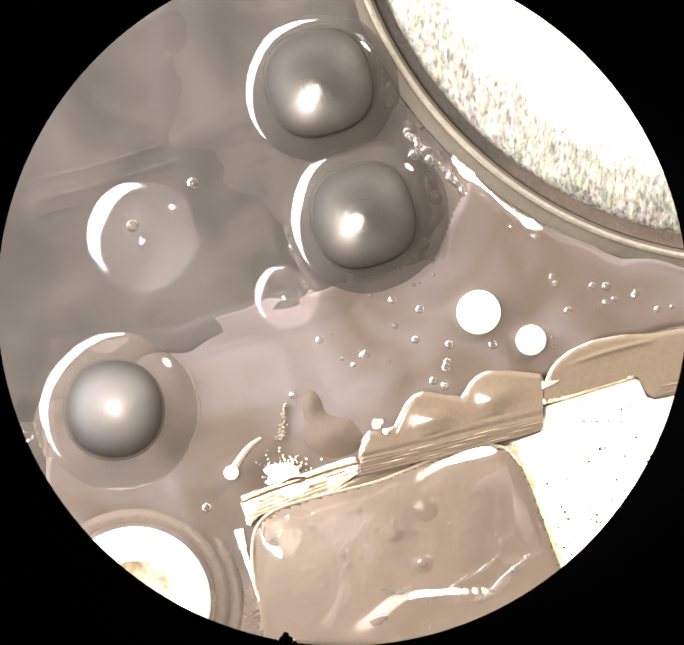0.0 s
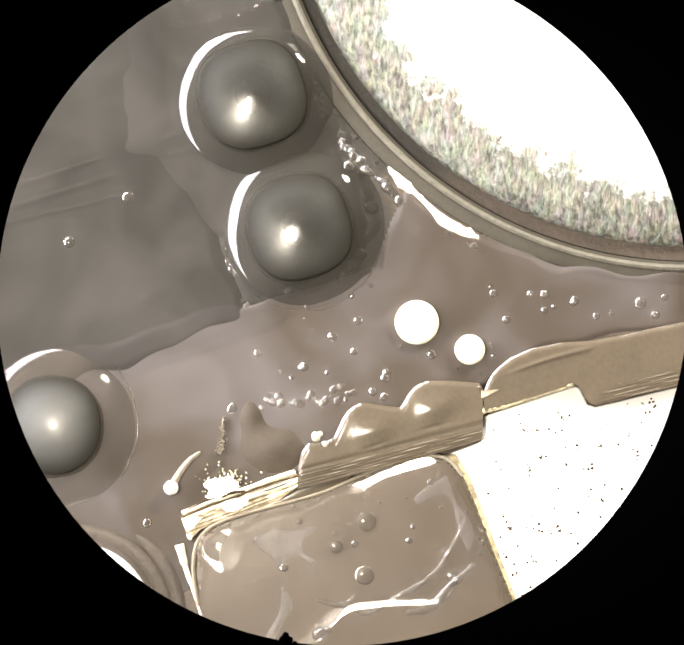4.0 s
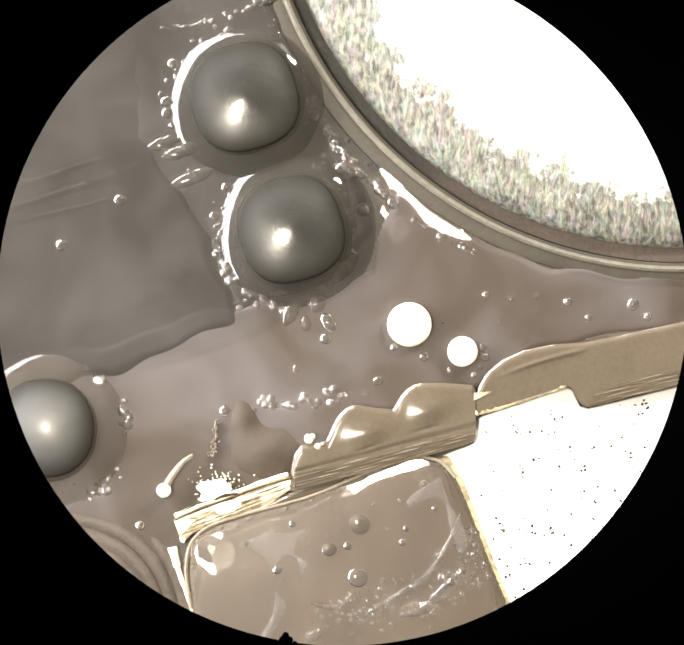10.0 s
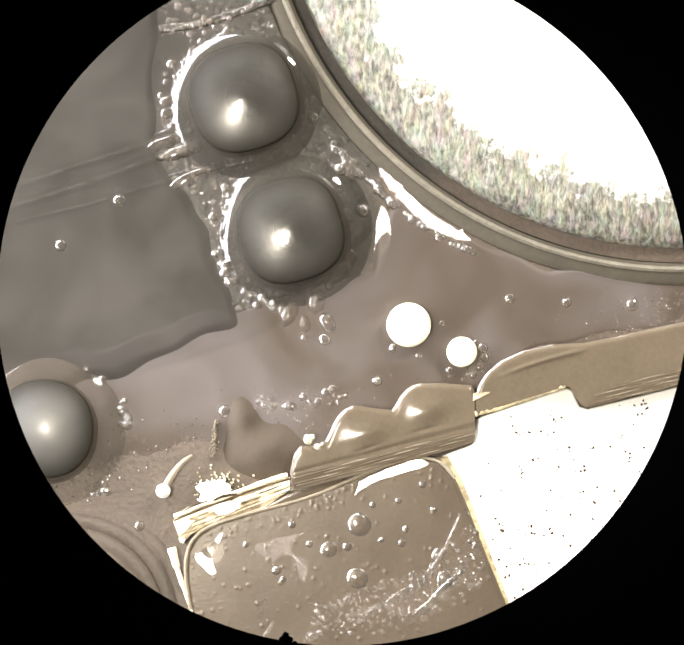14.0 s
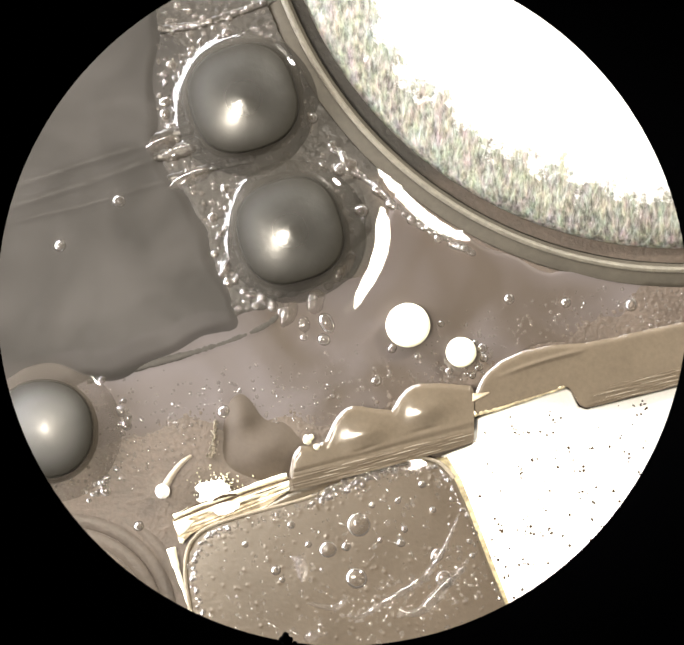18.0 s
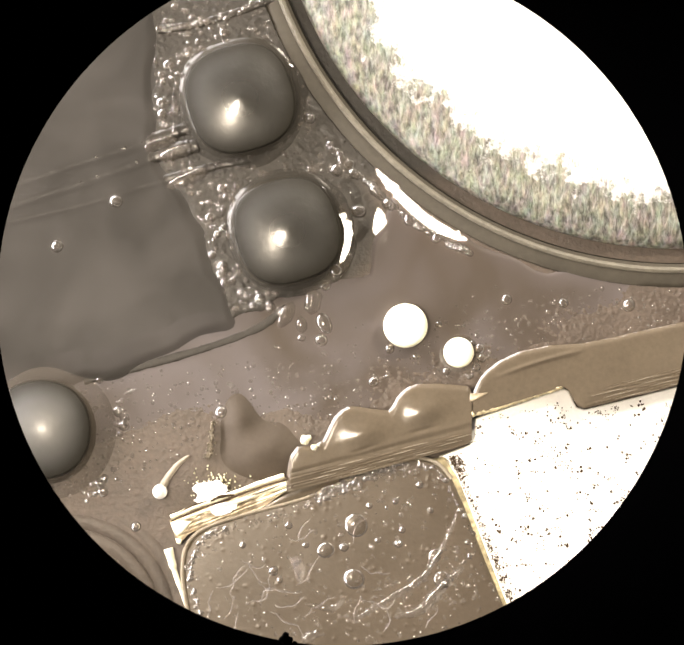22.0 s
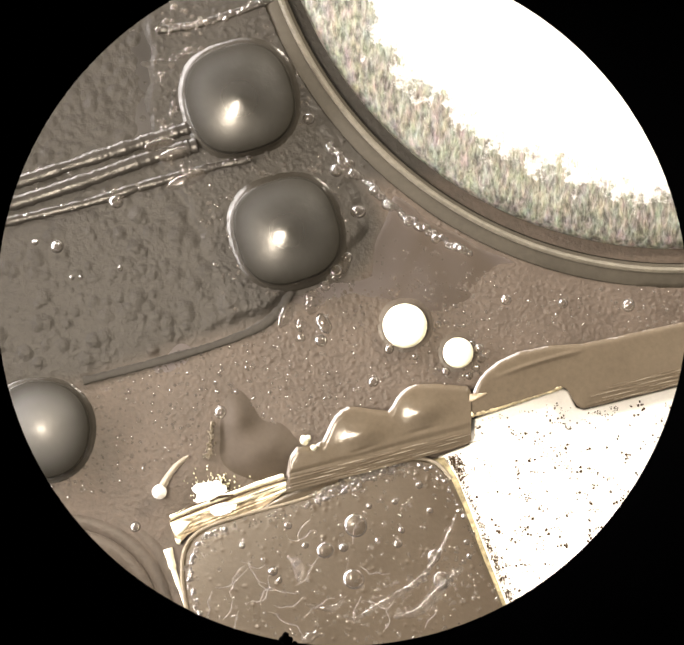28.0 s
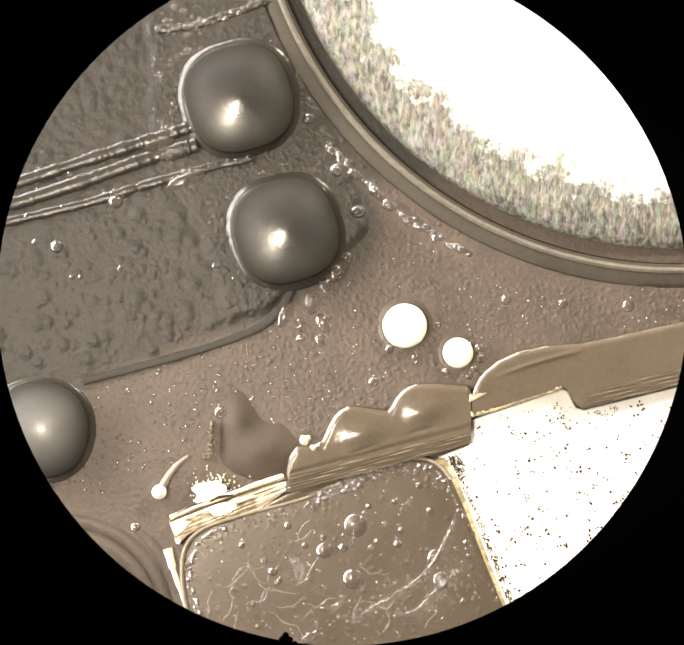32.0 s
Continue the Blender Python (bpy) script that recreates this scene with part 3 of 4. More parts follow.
        v0 = 1278 - (k * 7 % 12) * 3.4 - 0.249 * a - 8
        h = [height2(x, v0 - 0.249 * (x - a), 60, 100) + 0.2 for x in (a, a + 40, a + 80)]
        # Glints on this lip are put into every third streak's paler plastic.
        part("streak", rod([(a, v0), (a + 40, v0 - 10), (a + 80, v0 - 20)], [0.3, 0.9, 0.3], h), (BAR, RIM, BRUSHED)[k % 3], body)


def build_plate():
    out = [(1004, 1047), (1076, 1020), (1080, 962), (1290, 890), (1303, 898), (1320, 934), (1338, 940), (1700, 850), (1700, 1560), (1215, 1560), (1160, 1395), (1112, 1270), (1064, 1145), (1040, 1090)]
    ob = thing("metal_plate", 1320, 1150, 0, "bright white metal plate with dried specks", "plate")
    plate = part("sheet", prism(out, -30, 16, 4), METAL, ob)
    part("edge", prism([(985, 1052), (1018, 1048), (1050, 1100), (1073, 1158), (1119, 1280), (1173, 1420), (1203, 1520), (1180, 1520), (1160, 1420), (1104, 1285), (1056, 1160), (1030, 1100)], -10, 21, 5), EDGE, ob, "rough gold-toned edge")
    rng = random.Random(5)
    bm = bmesh.new()
    spots = [(1172, 990, 16), (1190, 1085, 13), (1197, 1216, 22), (1352, 1028, 9), (1435, 1050, 12), (1270, 968, 9), (1465, 930, 8), (1330, 1130, 7), (1215, 1055, 9), (1255, 1225, 9), (1195, 1290, 9)]
    spots += [(rng.uniform(1080, 1540), rng.uniform(920, 1400), rng.uniform(1.5, 5)) for i in range(150)]
    for u, v, r in spots:
        if inside(out, [u], [v])[0] < 10:
            continue
        for q in range(max(1, int(r / 2.0))):
            a, w = u + rng.gauss(0, r * 0.6), v + rng.gauss(0, r * 0.5)
            s = rng.uniform(1.8, 4.2)
            lathe(a, w, [(0, 17.6), (s * 0.7, 17.4), (s, 15)], 6, 0, rng.uniform(0, 90), 0.6, a, bm)
    part("speck", bm, DIRT_AND_GAP, plate, "brown dried specks", "stuff")
    bm = bmesh.new()
    spots = [(rng.uniform(1080, 1540), rng.uniform(925, 1395), rng.randint(2, 11), 8, 4) for q in range(150)]
    spots += [(1022 + 152 * t + rng.uniform(8, 30), 1050 + 365 * t ** 0.8, rng.randint(2, 5), 6, 6) for t in (rng.random() ** 2 for q in range(330))]
    for u, v, many, wide, deep in spots:
        for i in range(many):
            a, w, s = u + rng.gauss(0, wide), v + rng.gauss(0, deep), rng.uniform(0.7, 2.3) * rng.choice((1, 1, 1.5))
            if inside(out, [a], [w])[0] > 8:
                lathe(a, w, [(0, 17.6), (s * 0.7, 17.4), (s, 14)], 6, 0, rng.uniform(0, 90), 0.9, a, bm)
    ob = solo("dried_residue", bm, DIRT_AND_GAP, 1320, 1150, 16, "thin brown dried streaks on the metal plate", "residue", kind="stuff")
    sinks(ob, [(0, 3), (20.6, 3), (21.8, 0), (32, 0)])


COVER = [(450, 1520), (428, 1400), (417, 1330), (420, 1270), (440, 1232), (480, 1206), (560, 1180), (700, 1142), (800, 1100), (900, 1060), (950, 1050), (1000, 1062), (1034, 1098), (1062, 1160), (1110, 1285), (1165, 1420), (1190, 1520)]


def build_cover():
    ob = thing("cover_panel", 790, 1300, 0, "tan plastic cover panel with rounded corners, wet with beads", "panel")
    part("panel", prism(COVER, -20, 30, 8), TAN, ob)
    part("frame_line", rod(curve(COVER[1:13], 4), 4.5, 29, 8), RIM, ob, "raised pale border line")
    arcs = [([(700, 1385), (760, 1395), (790, 1370)], 5), ([(790, 1412), (820, 1416), (870, 1385), (960, 1330), (1010, 1260), (1045, 1180)], 5), ([(905, 1415), (960, 1400), (1010, 1350), (1060, 1300)], 8),
            ([(690, 1470), (730, 1450)], 10), ([(1005, 1320), (1015, 1340), (1000, 1352)], 5)]
    for pts, w in arcs:
        c = curve(pts, 10)
        bm = rod(c, [1.4 * w * (0.35 + 0.75 * math.sin(math.pi * (i + 0.5) / len(c))) * (1 + 0.55 * wave(i, w, 2.3)) for i in range(len(c))], 35, 10, 1.0)
        ob = solo("liquid_trail", bm, SPRAY, *pts[0], 30, "thin beaded liquid trail on the cover panel", "trail", "liquid trails")
        ob.visible_shadow = False


def build_clip():
    ob = thing("brass_clip", 520, 1160, 0, "folded brass spring clip, brightly lit", "clip")
    top = [(388, 1194), (450, 1168), (520, 1143), (600, 1110), (652, 1094), (668, 1112)]
    bottom = [(388, 1197), (400, 1232), (412, 1246), (430, 1226), (470, 1205), (540, 1186), (600, 1164), (655, 1126), (668, 1119)]
    blade = part("blade", loft(top, bottom, 388, 668, 2.5, 26, lambda u, v, d, w: 33 + 2.4 * wave(v + 0.38 * u, u / 30, 3.5, 1.1) - 5 * (d / max(w, 1)) ** 2), BRASS, ob, "dull streaked brass blade")
    part("upper_fold", rod(curve([(390, 1187), (450, 1161), (520, 1136), (590, 1110), (650, 1091)], 8), [5.5 * (1 + 0.3 * wave(i, 1, 2.1)) for i in range(33)], 38, 10, 0.7), GOLD, ob, "bright upper fold")
    part("lower_fold", rod(curve([(416, 1191), (480, 1168), (548, 1148), (600, 1129), (662, 1108)], 8), [3.2 + 4.5 * (i / 32) * (1 + 0.35 * wave(i, 4, 2.3)) for i in range(33)], 36, 10, 0.7), GOLD, ob, "bright lower fold")
    part("lip", rod(curve([(585, 1149), (615, 1140), (645, 1127), (666, 1119)], 6), [1, 1.5, 2, 2.5, 3, 3, 3, 3, 3, 3, 3, 3, 3, 3, 3, 3, 2.5, 2, 1.5], 37, 8), GOLD, ob, "bright lip")
    # Dark rods on the blade imitate the shaded gaps between its folds.
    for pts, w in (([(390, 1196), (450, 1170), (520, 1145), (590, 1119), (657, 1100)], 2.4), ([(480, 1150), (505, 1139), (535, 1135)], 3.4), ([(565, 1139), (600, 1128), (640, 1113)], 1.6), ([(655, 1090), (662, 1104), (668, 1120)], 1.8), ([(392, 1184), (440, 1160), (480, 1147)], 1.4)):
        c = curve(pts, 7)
        part("crease", rod(c, [w * (0.5 + 0.6 * math.sin(math.pi * (i + 0.5) / len(c))) * (1 + 0.5 * wave(i, w, 1.7)) for i in range(len(c))], 42, 8, 0.5), DIRT_AND_GAP, blade, "dark rod for a shaded crease")
    part("left_fold", prism([(389, 1199), (412, 1193), (440, 1195), (430, 1207), (418, 1222), (404, 1230), (396, 1218)], 20, 39, 4), GOLD, ob, "bright folded corner")
    part("foot", prism([(400, 1234), (416, 1238), (412, 1249), (404, 1246)], 10, 36, 3), GOLD, ob)
    # White metal shapes and gold flakes stand in for glare on the clip.
    for k, (name, pts) in enumerate((("upper_glare", [(436, 1120), (462, 1108), (496, 1102), (514, 1112), (520, 1126), (500, 1140), (470, 1150), (444, 1152), (450, 1136)]), ("lower_glare", [(478, 1163), (505, 1153), (534, 1152), (541, 1164), (520, 1178), (492, 1183)]))):
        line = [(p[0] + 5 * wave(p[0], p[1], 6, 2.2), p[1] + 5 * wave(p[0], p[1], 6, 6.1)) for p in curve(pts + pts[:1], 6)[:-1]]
        part(name, prism(line, 10, 37 + k, 4), METAL, blade, "white patch in place of glare")
    rng = random.Random(8)
    bm = bmesh.new()
    for i in range(150):
        a, c, r = rng.gauss(490, 26), rng.gauss(1116, 17), rng.uniform(0.8, 2.6)
        if c < 1180 - 0.38 * (a - 400):
            lathe(a, c, [(0, 15 + r), (r * 0.7, 14 + r * 0.6), (r, 12), (r, 2)], 7, 0, 0, 0.7, a, bm)
    part("flake", bm, GOLD, blade, "bright flakes that grain the glare", "stuff")
    part("side_strip", rod(curve([(384, 1258), (390, 1280), (397, 1305), (412, 1350), (436, 1420)]), [10, 11, 11, 11, 10, 10] + [9] * 6 + [6] * 6 + [4] * 7, 26), GOLD, ob, "bright side strip")
    ob = thing("brass_pin", 365, 1128, 0, "small round brass pin with a bent tail", "pin", "contact pins")
    part("ball", lathe(365, 1128, [(0, 46), (7, 45), (13, 40), (17, 32), (17, -20)], 24), METAL, ob)
    part("tail", rod(curve([(370, 1118), (388, 1088), (410, 1062), (432, 1046)]), [9, 9, 9, 9, 8, 8, 8, 7, 7, 7, 7, 6, 6, 6, 5, 5, 4, 4, 3], 26), RIM, ob)
    ob = thing("ribbed_strip", 478, 1016, 0, "fine flaked pale strip beside the clip", "strip")
    rng = random.Random(12)
    bm = bmesh.new()
    for i in range(110):
        t, r = rng.random() ** 0.8, rng.uniform(0.8, 2.8)
        a, c = 487 - 10 * t + rng.gauss(0, 2 + 5 * t), 964 + 86 * t
        lathe(a, c, [(0, 12 + r), (r * 0.7, 11 + r * 0.6), (r, 9), (r, -6)], 7, 0, 0, 0.7, a, bm)
    part("flake", bm, RIM, ob, "fine pale flakes", "stuff")
    part("ribbed_edge", rod([(487 - 0.55 * i + 2.5 * wave(i, 1, 1.3), 968 + 4.4 * i) for i in range(19)], [(1.2 + 0.2 * i) * (1 + 0.45 * wave(i, 7, 1.1)) for i in range(19)], 5, 9), RIM, ob, "fine ribbed pale edge")


def build_eyelet():
    u, v = 150, 1430
    ob = thing("eyelet", u, v, 0, "bright metal eyelet with stepped plastic rings", "eyelet")
    part("ring", lathe(u, v, [(92, -10), (96, 30), (120, 40), (150, 40), (170, 32), (176, -10)], 72), METAL, ob, "bright metal ring")
    part("bore", lathe(u, v, [(0, 2), (60, 6), (94, 12), (94, -20), (0, -20)], 48), BRASS, ob)
    for r, h in ((203, 6), (236, 3), (269, 0)):
        part("step", lathe(u, v, [(r - 18, h - 14), (r - 16.5, h - 2.2), (r - 9, h - 0.4), (r, h), (r + 9, h - 0.4), (r + 15, h - 2.2), (r + 16, h - 14)], 120), WARM, ob)


RIDGES = [([(-90, 452), (20, 424), (200, 366), (330, 325), (438, 291)], 17), ([(-90, 500), (20, 470), (200, 412), (330, 366), (452, 332)], 18),
          ([(-90, 538), (20, 508), (200, 465), (313, 430), (440, 395), (573, 362)], 12), ([(360, 68), (430, 60), (480, 48), (560, 22), (640, -10)], 11),
          ([(190, 874), (330, 838), (480, 795), (590, 752), (640, 712), (668, 668)], 11)]


def build_ridges():
    for i, (pts, w) in enumerate(RIDGES):
        c = curve(pts, 40)
        h = [floor_at(*p) for p in c]
        bm = rod(c, [w * (0.9 + 0.16 * wave(p[0], p[1], 8, i) + 0.2 * wave(p[0], p[1], 40, i)) for p in c], [max(a, 3) for a in h], 12, 0.42 if i < 4 else 0.15)
        solo("ridge", bm, GRAIN if i < 4 else PLASTIC, *c[0], 0, "low moulded plastic ridge with a beaded crest", "ridge", "moulded ridges")


def build_grain():
    """The grained, moist skin of the cover panel."""
    rng = np.random.default_rng(9)
    edge = [(u + (790 - u) * 0.02, v + (1300 - v) * 0.03) for u, v in COVER]
    rim = [(430, 1420), (422, 1270), (480, 1212), (700, 1146), (940, 1056), (1030, 1100), (1000, 1130), (930, 1100), (700, 1190), (500, 1240), (450, 1300), (460, 1420)]
    f = wavy(90, 0.6, 4.4)
    ob = sheet("cover_skin", 400, 1199, 1030, 1531, 2.6, lambda U, V: 32.0 + f(U, V) + pebbles([(edge, 380, 2.0, 6.0), (rim, 500, 1.6, 5)], U[0], V[:, 0], 0.2, rng), -29, SKIN,
               "grained moist skin of the tan cover panel", "skin", "stuff", keep=lambda U, V: inside(edge, U, V), closed=False)


# ---- liquid ----
def drop(u, v, r, tall, ground, label, rows, hollow=False, name="liquid_drop", mat=None):
    if hollow:
        prof, h = [(r, 0.0)], 0.0
        for i in range(1, 30):
            q = r * (1 - 0.02 * i)
            h += r * 0.02 * (0.16 + tall * max(0.0, (q / r - 0.62) / 0.38))
            prof.append((q, h))
        prof = prof[::-1]
        tall = h
    else:
        prof = [(0, tall)] + [(r * q, tall * (1 - q ** 2.0)) for q in (0.08, 0.15, 0.25, 0.35, 0.45, 0.58, 0.7, 0.8, 0.88, 0.94, 1.0)]
    prof += [(r * 1.03, -tall * 0.12), (r * 1.03, -tall - 10)]
    if hollow:
        prof += [(r * 0.42, -tall - 10), prof[0]]
    ob = solo(name, lathe(u, v, [(a, ground + h) for a, h in prof], 72, 0, 0, 0.05, u * 0.01), mat or (DARKTINT if hollow else LIQUID), u, v, ground, label, "drop", "liquid drops")
    ob.visible_shadow = False
    return sinks(ob, rows)


def film(name, poly, top, edge, amp, seed, rows, label, mat, step=8, lean=None, base=-14, mid=None, swell=260):
    """A liquid sheet: its border rises over the way edge to mid, and from there slowly, over swell, to the top."""
    f, g = wavy(110, amp, seed), wavy(40, amp * 0.35, seed + 5)
    mid = top if mid is None else mid

    def height(U, V):
        d = inside(poly, U, V) + 12 + 9 * np.sin(U / 31 + seed) * np.sin(V / 27 - seed)
        return base + (mid - base) * smooth01(d / edge) + (top - mid) * smooth01((d - edge * 0.6) / swell) + f(U, V) + g(U, V) + (lean(U, V) if lean else 0)
    ob = sheet(name, min(p[0] for p in poly) - 20, max(p[0] for p in poly) + 20, min(p[1] for p in poly) - 20, max(p[1] for p in poly) + 20, step, height, 90, mat, label, "liquid", keep=lambda U, V: inside(poly, U, V) + 12)
    ob.visible_shadow = False
    return sinks(ob, rows)


def build_liquid():
    g1, g2 = floor_at(551, 240), floor_at(655, 532)
    drop(550, 238, 182, 0.82, g1, "clear liquid collar round a plastic boss", [(0, 0), (3, 1), (9, 3), (13, 6), (17, 12), (19, 16), (21, 22), (23, 30), (25, 36), (28, 44), (32, 50)], True)
    drop(664, 532, 184, 0.82, g2, "clear liquid collar round a plastic boss", [(0, 0), (3, 1), (9, 3), (13, 8), (17, 15), (19, 20), (21, 25), (23, 31), (25, 36), (28, 44), (32, 50)], True)
    drop(100, 985, 192, 0.82, 0, "clear liquid collar round a round boss", [(0, 0), (3, 2), (9, 6), (14, 12), (20, 22), (25, 30), (28, 42), (32, 48)], True, mat=PALETINT)
    drop(147, 585, 134, 56, 8, "clear liquid drop on the plastic base", [(0, 0), (0.5, 2), (0.7, 62), (0.9, 90), (32, 90)])
    drop(484, 718, 82, 36, 6, "small clear liquid drop on the plastic base", [(0, 0), (0.2, 2), (0.35, 60), (32, 60)])
    pool = [(-200, 150), (120, 60), (362, -60), (372, 150), (372, 290), (398, 395), (440, 440), (498, 570), (560, 745), (430, 812), (200, 900), (-200, 970)]
    pool = curve(pool + pool[:1], 5)[:-1]
    film("liquid_pool", pool, 13.5, 60, 1.2, 2.2, [(0, 0), (14, 1), (20, 2), (23, 4), (25, 9), (28, 20), (32, 32)], "clear shallow liquid pool over the ridged field", CLOUDY, 5, base=-3, mid=13.0)
    wet = [(-50, 835), (200, 805), (430, 730), (590, 690), (690, 672), (840, 622), (875, 520), (905, 455), (1015, 530), (1255, 622), (1630, 640), (1630, 745), (1330, 775), (1150, 830), (1075, 905), (900, 960), (730, 1060), (690, 1125), (600, 1162), (480, 1205), (435, 1300), (445, 1500), (-50, 1500)]

    def lean(U, V):
        return -0.02 * (V - np.where(U < 950, 930 - 0.15 * (U - 300), 832 - 0.41 * (U - 950)))
    film("liquid_film", wet, 3.0, 20, 0.7, 6.1, [(0, -7), (3, -6), (7, -5), (10, -3.4), (14, -0.4), (17, 1.0), (20, 1.7), (24, 2.5), (26, 4), (28, 6), (30, 8), (32, 10)], "thin clear liquid film round the gold pins", HAZY, 5, lean=lean, base=-9)
    over = [(u - 190, v) if u < 415 else (u, v + 8) if v > 500 and u < 690 else (u, v) for u, v in PADS]
    film("liquid_film", over, 17, 50, 0.7, 3.3, [(0, -1), (3, 0), (7, 0.8), (9, 1.6), (11, 4), (13, 7), (17, 10), (21, 12), (25, 14), (32, 18)], "thin dark liquid film between the bosses", HAZYDARK, 6, base=-2, mid=11.6, swell=220)
    moist = [(455, 1520), (436, 1400), (427, 1330), (432, 1272), (452, 1242), (486, 1216), (562, 1190), (702, 1152), (802, 1110), (902, 1070), (948, 1060), (992, 1072), (1024, 1104), (1052, 1164), (1100, 1288), (1155, 1422), (1180, 1520)]
    film("liquid_film", moist, 36, 30, 0.9, 9.4, [(0, -5), (2, -2), (8, 0), (13, 3), (16, 11), (18, 16), (32, 20)], "thin clear liquid film on the cover panel", HAZYTAN, base=27)
    # Lilac-tinted sheets paint the reflections that lie on the panel's film.
    for poly, rows in (([(530, 1232), (585, 1212), (600, 1180), (625, 1215), (670, 1215), (705, 1195), (722, 1150), (730, 1180), (705, 1225), (680, 1255), (715, 1290), (690, 1325), (640, 1300), (632, 1350), (655, 1400), (610, 1480), (575, 1480), (605, 1390), (595, 1300), (560, 1270)], [(0, 1), (5, 0), (12, 2), (15, 12), (18, 22), (32, 26)]),
                       ([(915, 1150), (970, 1100), (1000, 1085), (1025, 1120), (1050, 1190), (1070, 1255), (1040, 1310), (1010, 1320), (1030, 1265), (1010, 1200), (985, 1160), (950, 1170), (925, 1180)], [(0, 1), (5, 0), (12, 2), (15, 12), (18, 22), (32, 26)]),
                       ([(640, 1270), (690, 1268), (705, 1300), (690, 1350), (665, 1330), (655, 1295)], [(0, 4), (13, 3), (18, 0), (32, 1)])):
        film("liquid_film", curve(poly + poly[:1], 4)[:-1], 39.6, 30, 0.5, poly[0][0] * 0.01, rows, "liquid patch tinted with a lilac-grey reflection, on the cover panel", LILAC, 4)
    drop(478, 1268, 56, 20, 29, "clear liquid puddle in the panel's corner", [(0, 0), (6, 0), (13, 7), (16, 24), (32, 30)])
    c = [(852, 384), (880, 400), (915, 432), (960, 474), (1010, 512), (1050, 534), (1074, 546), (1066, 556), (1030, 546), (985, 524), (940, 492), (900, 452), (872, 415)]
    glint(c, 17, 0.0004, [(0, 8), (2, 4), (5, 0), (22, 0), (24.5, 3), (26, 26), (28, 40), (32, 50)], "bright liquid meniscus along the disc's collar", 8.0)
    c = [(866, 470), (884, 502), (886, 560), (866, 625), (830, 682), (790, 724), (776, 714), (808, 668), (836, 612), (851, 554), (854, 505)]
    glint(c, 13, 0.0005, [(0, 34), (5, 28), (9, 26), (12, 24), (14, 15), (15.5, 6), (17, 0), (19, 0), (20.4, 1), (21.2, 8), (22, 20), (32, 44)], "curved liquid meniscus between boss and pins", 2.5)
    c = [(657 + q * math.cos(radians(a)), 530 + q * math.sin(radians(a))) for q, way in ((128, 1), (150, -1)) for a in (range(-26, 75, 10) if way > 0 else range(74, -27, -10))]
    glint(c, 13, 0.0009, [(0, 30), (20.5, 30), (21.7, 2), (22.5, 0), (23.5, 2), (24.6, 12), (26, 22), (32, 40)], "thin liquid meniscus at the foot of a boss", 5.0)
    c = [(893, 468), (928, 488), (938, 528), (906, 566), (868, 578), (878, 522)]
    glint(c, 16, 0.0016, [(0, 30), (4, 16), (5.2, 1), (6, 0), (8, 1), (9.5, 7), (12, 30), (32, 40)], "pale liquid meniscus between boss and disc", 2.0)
    for cu, cv, cr, a0, a1 in ((664, 532, 188, 8, 128), (92, 986, 196, -50, 40)):
        arc = [(cu + (cr + 5 * wave(a, 1, 9, cu)) * math.cos(radians(a)), cv + (cr + 5 * wave(a, 1, 9, cu)) * math.sin(radians(a))) for a in range(a0, a1, 3)]
        ob = solo("liquid_streak", rod(arc, [0.5 + 2.0 * math.sin(math.pi * (i + 0.5) / len(arc)) * (1 + 0.5 * wave(i, 3, 3)) for i in range(len(arc))], 12, 8), BEAD, *arc[0], 12, "thin bright liquid line round a liquid collar", "streak", "liquid lines")
        ob.visible_shadow = False
        sinks(ob, [(0, 2), (2, 0), (6.5, 0), (8.5, 8), (12, 26), (32, 40)])
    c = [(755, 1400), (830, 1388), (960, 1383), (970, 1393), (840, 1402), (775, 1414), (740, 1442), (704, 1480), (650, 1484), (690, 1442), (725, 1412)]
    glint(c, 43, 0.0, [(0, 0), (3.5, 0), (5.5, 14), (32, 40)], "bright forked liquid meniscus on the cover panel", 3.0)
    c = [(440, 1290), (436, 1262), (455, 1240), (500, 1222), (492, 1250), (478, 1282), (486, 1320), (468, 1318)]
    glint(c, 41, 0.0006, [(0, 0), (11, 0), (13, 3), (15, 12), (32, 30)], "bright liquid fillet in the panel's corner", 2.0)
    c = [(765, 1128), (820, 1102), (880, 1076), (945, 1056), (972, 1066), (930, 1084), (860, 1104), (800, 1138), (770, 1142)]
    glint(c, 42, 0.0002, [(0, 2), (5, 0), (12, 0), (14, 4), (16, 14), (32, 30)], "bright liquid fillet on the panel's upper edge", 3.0)


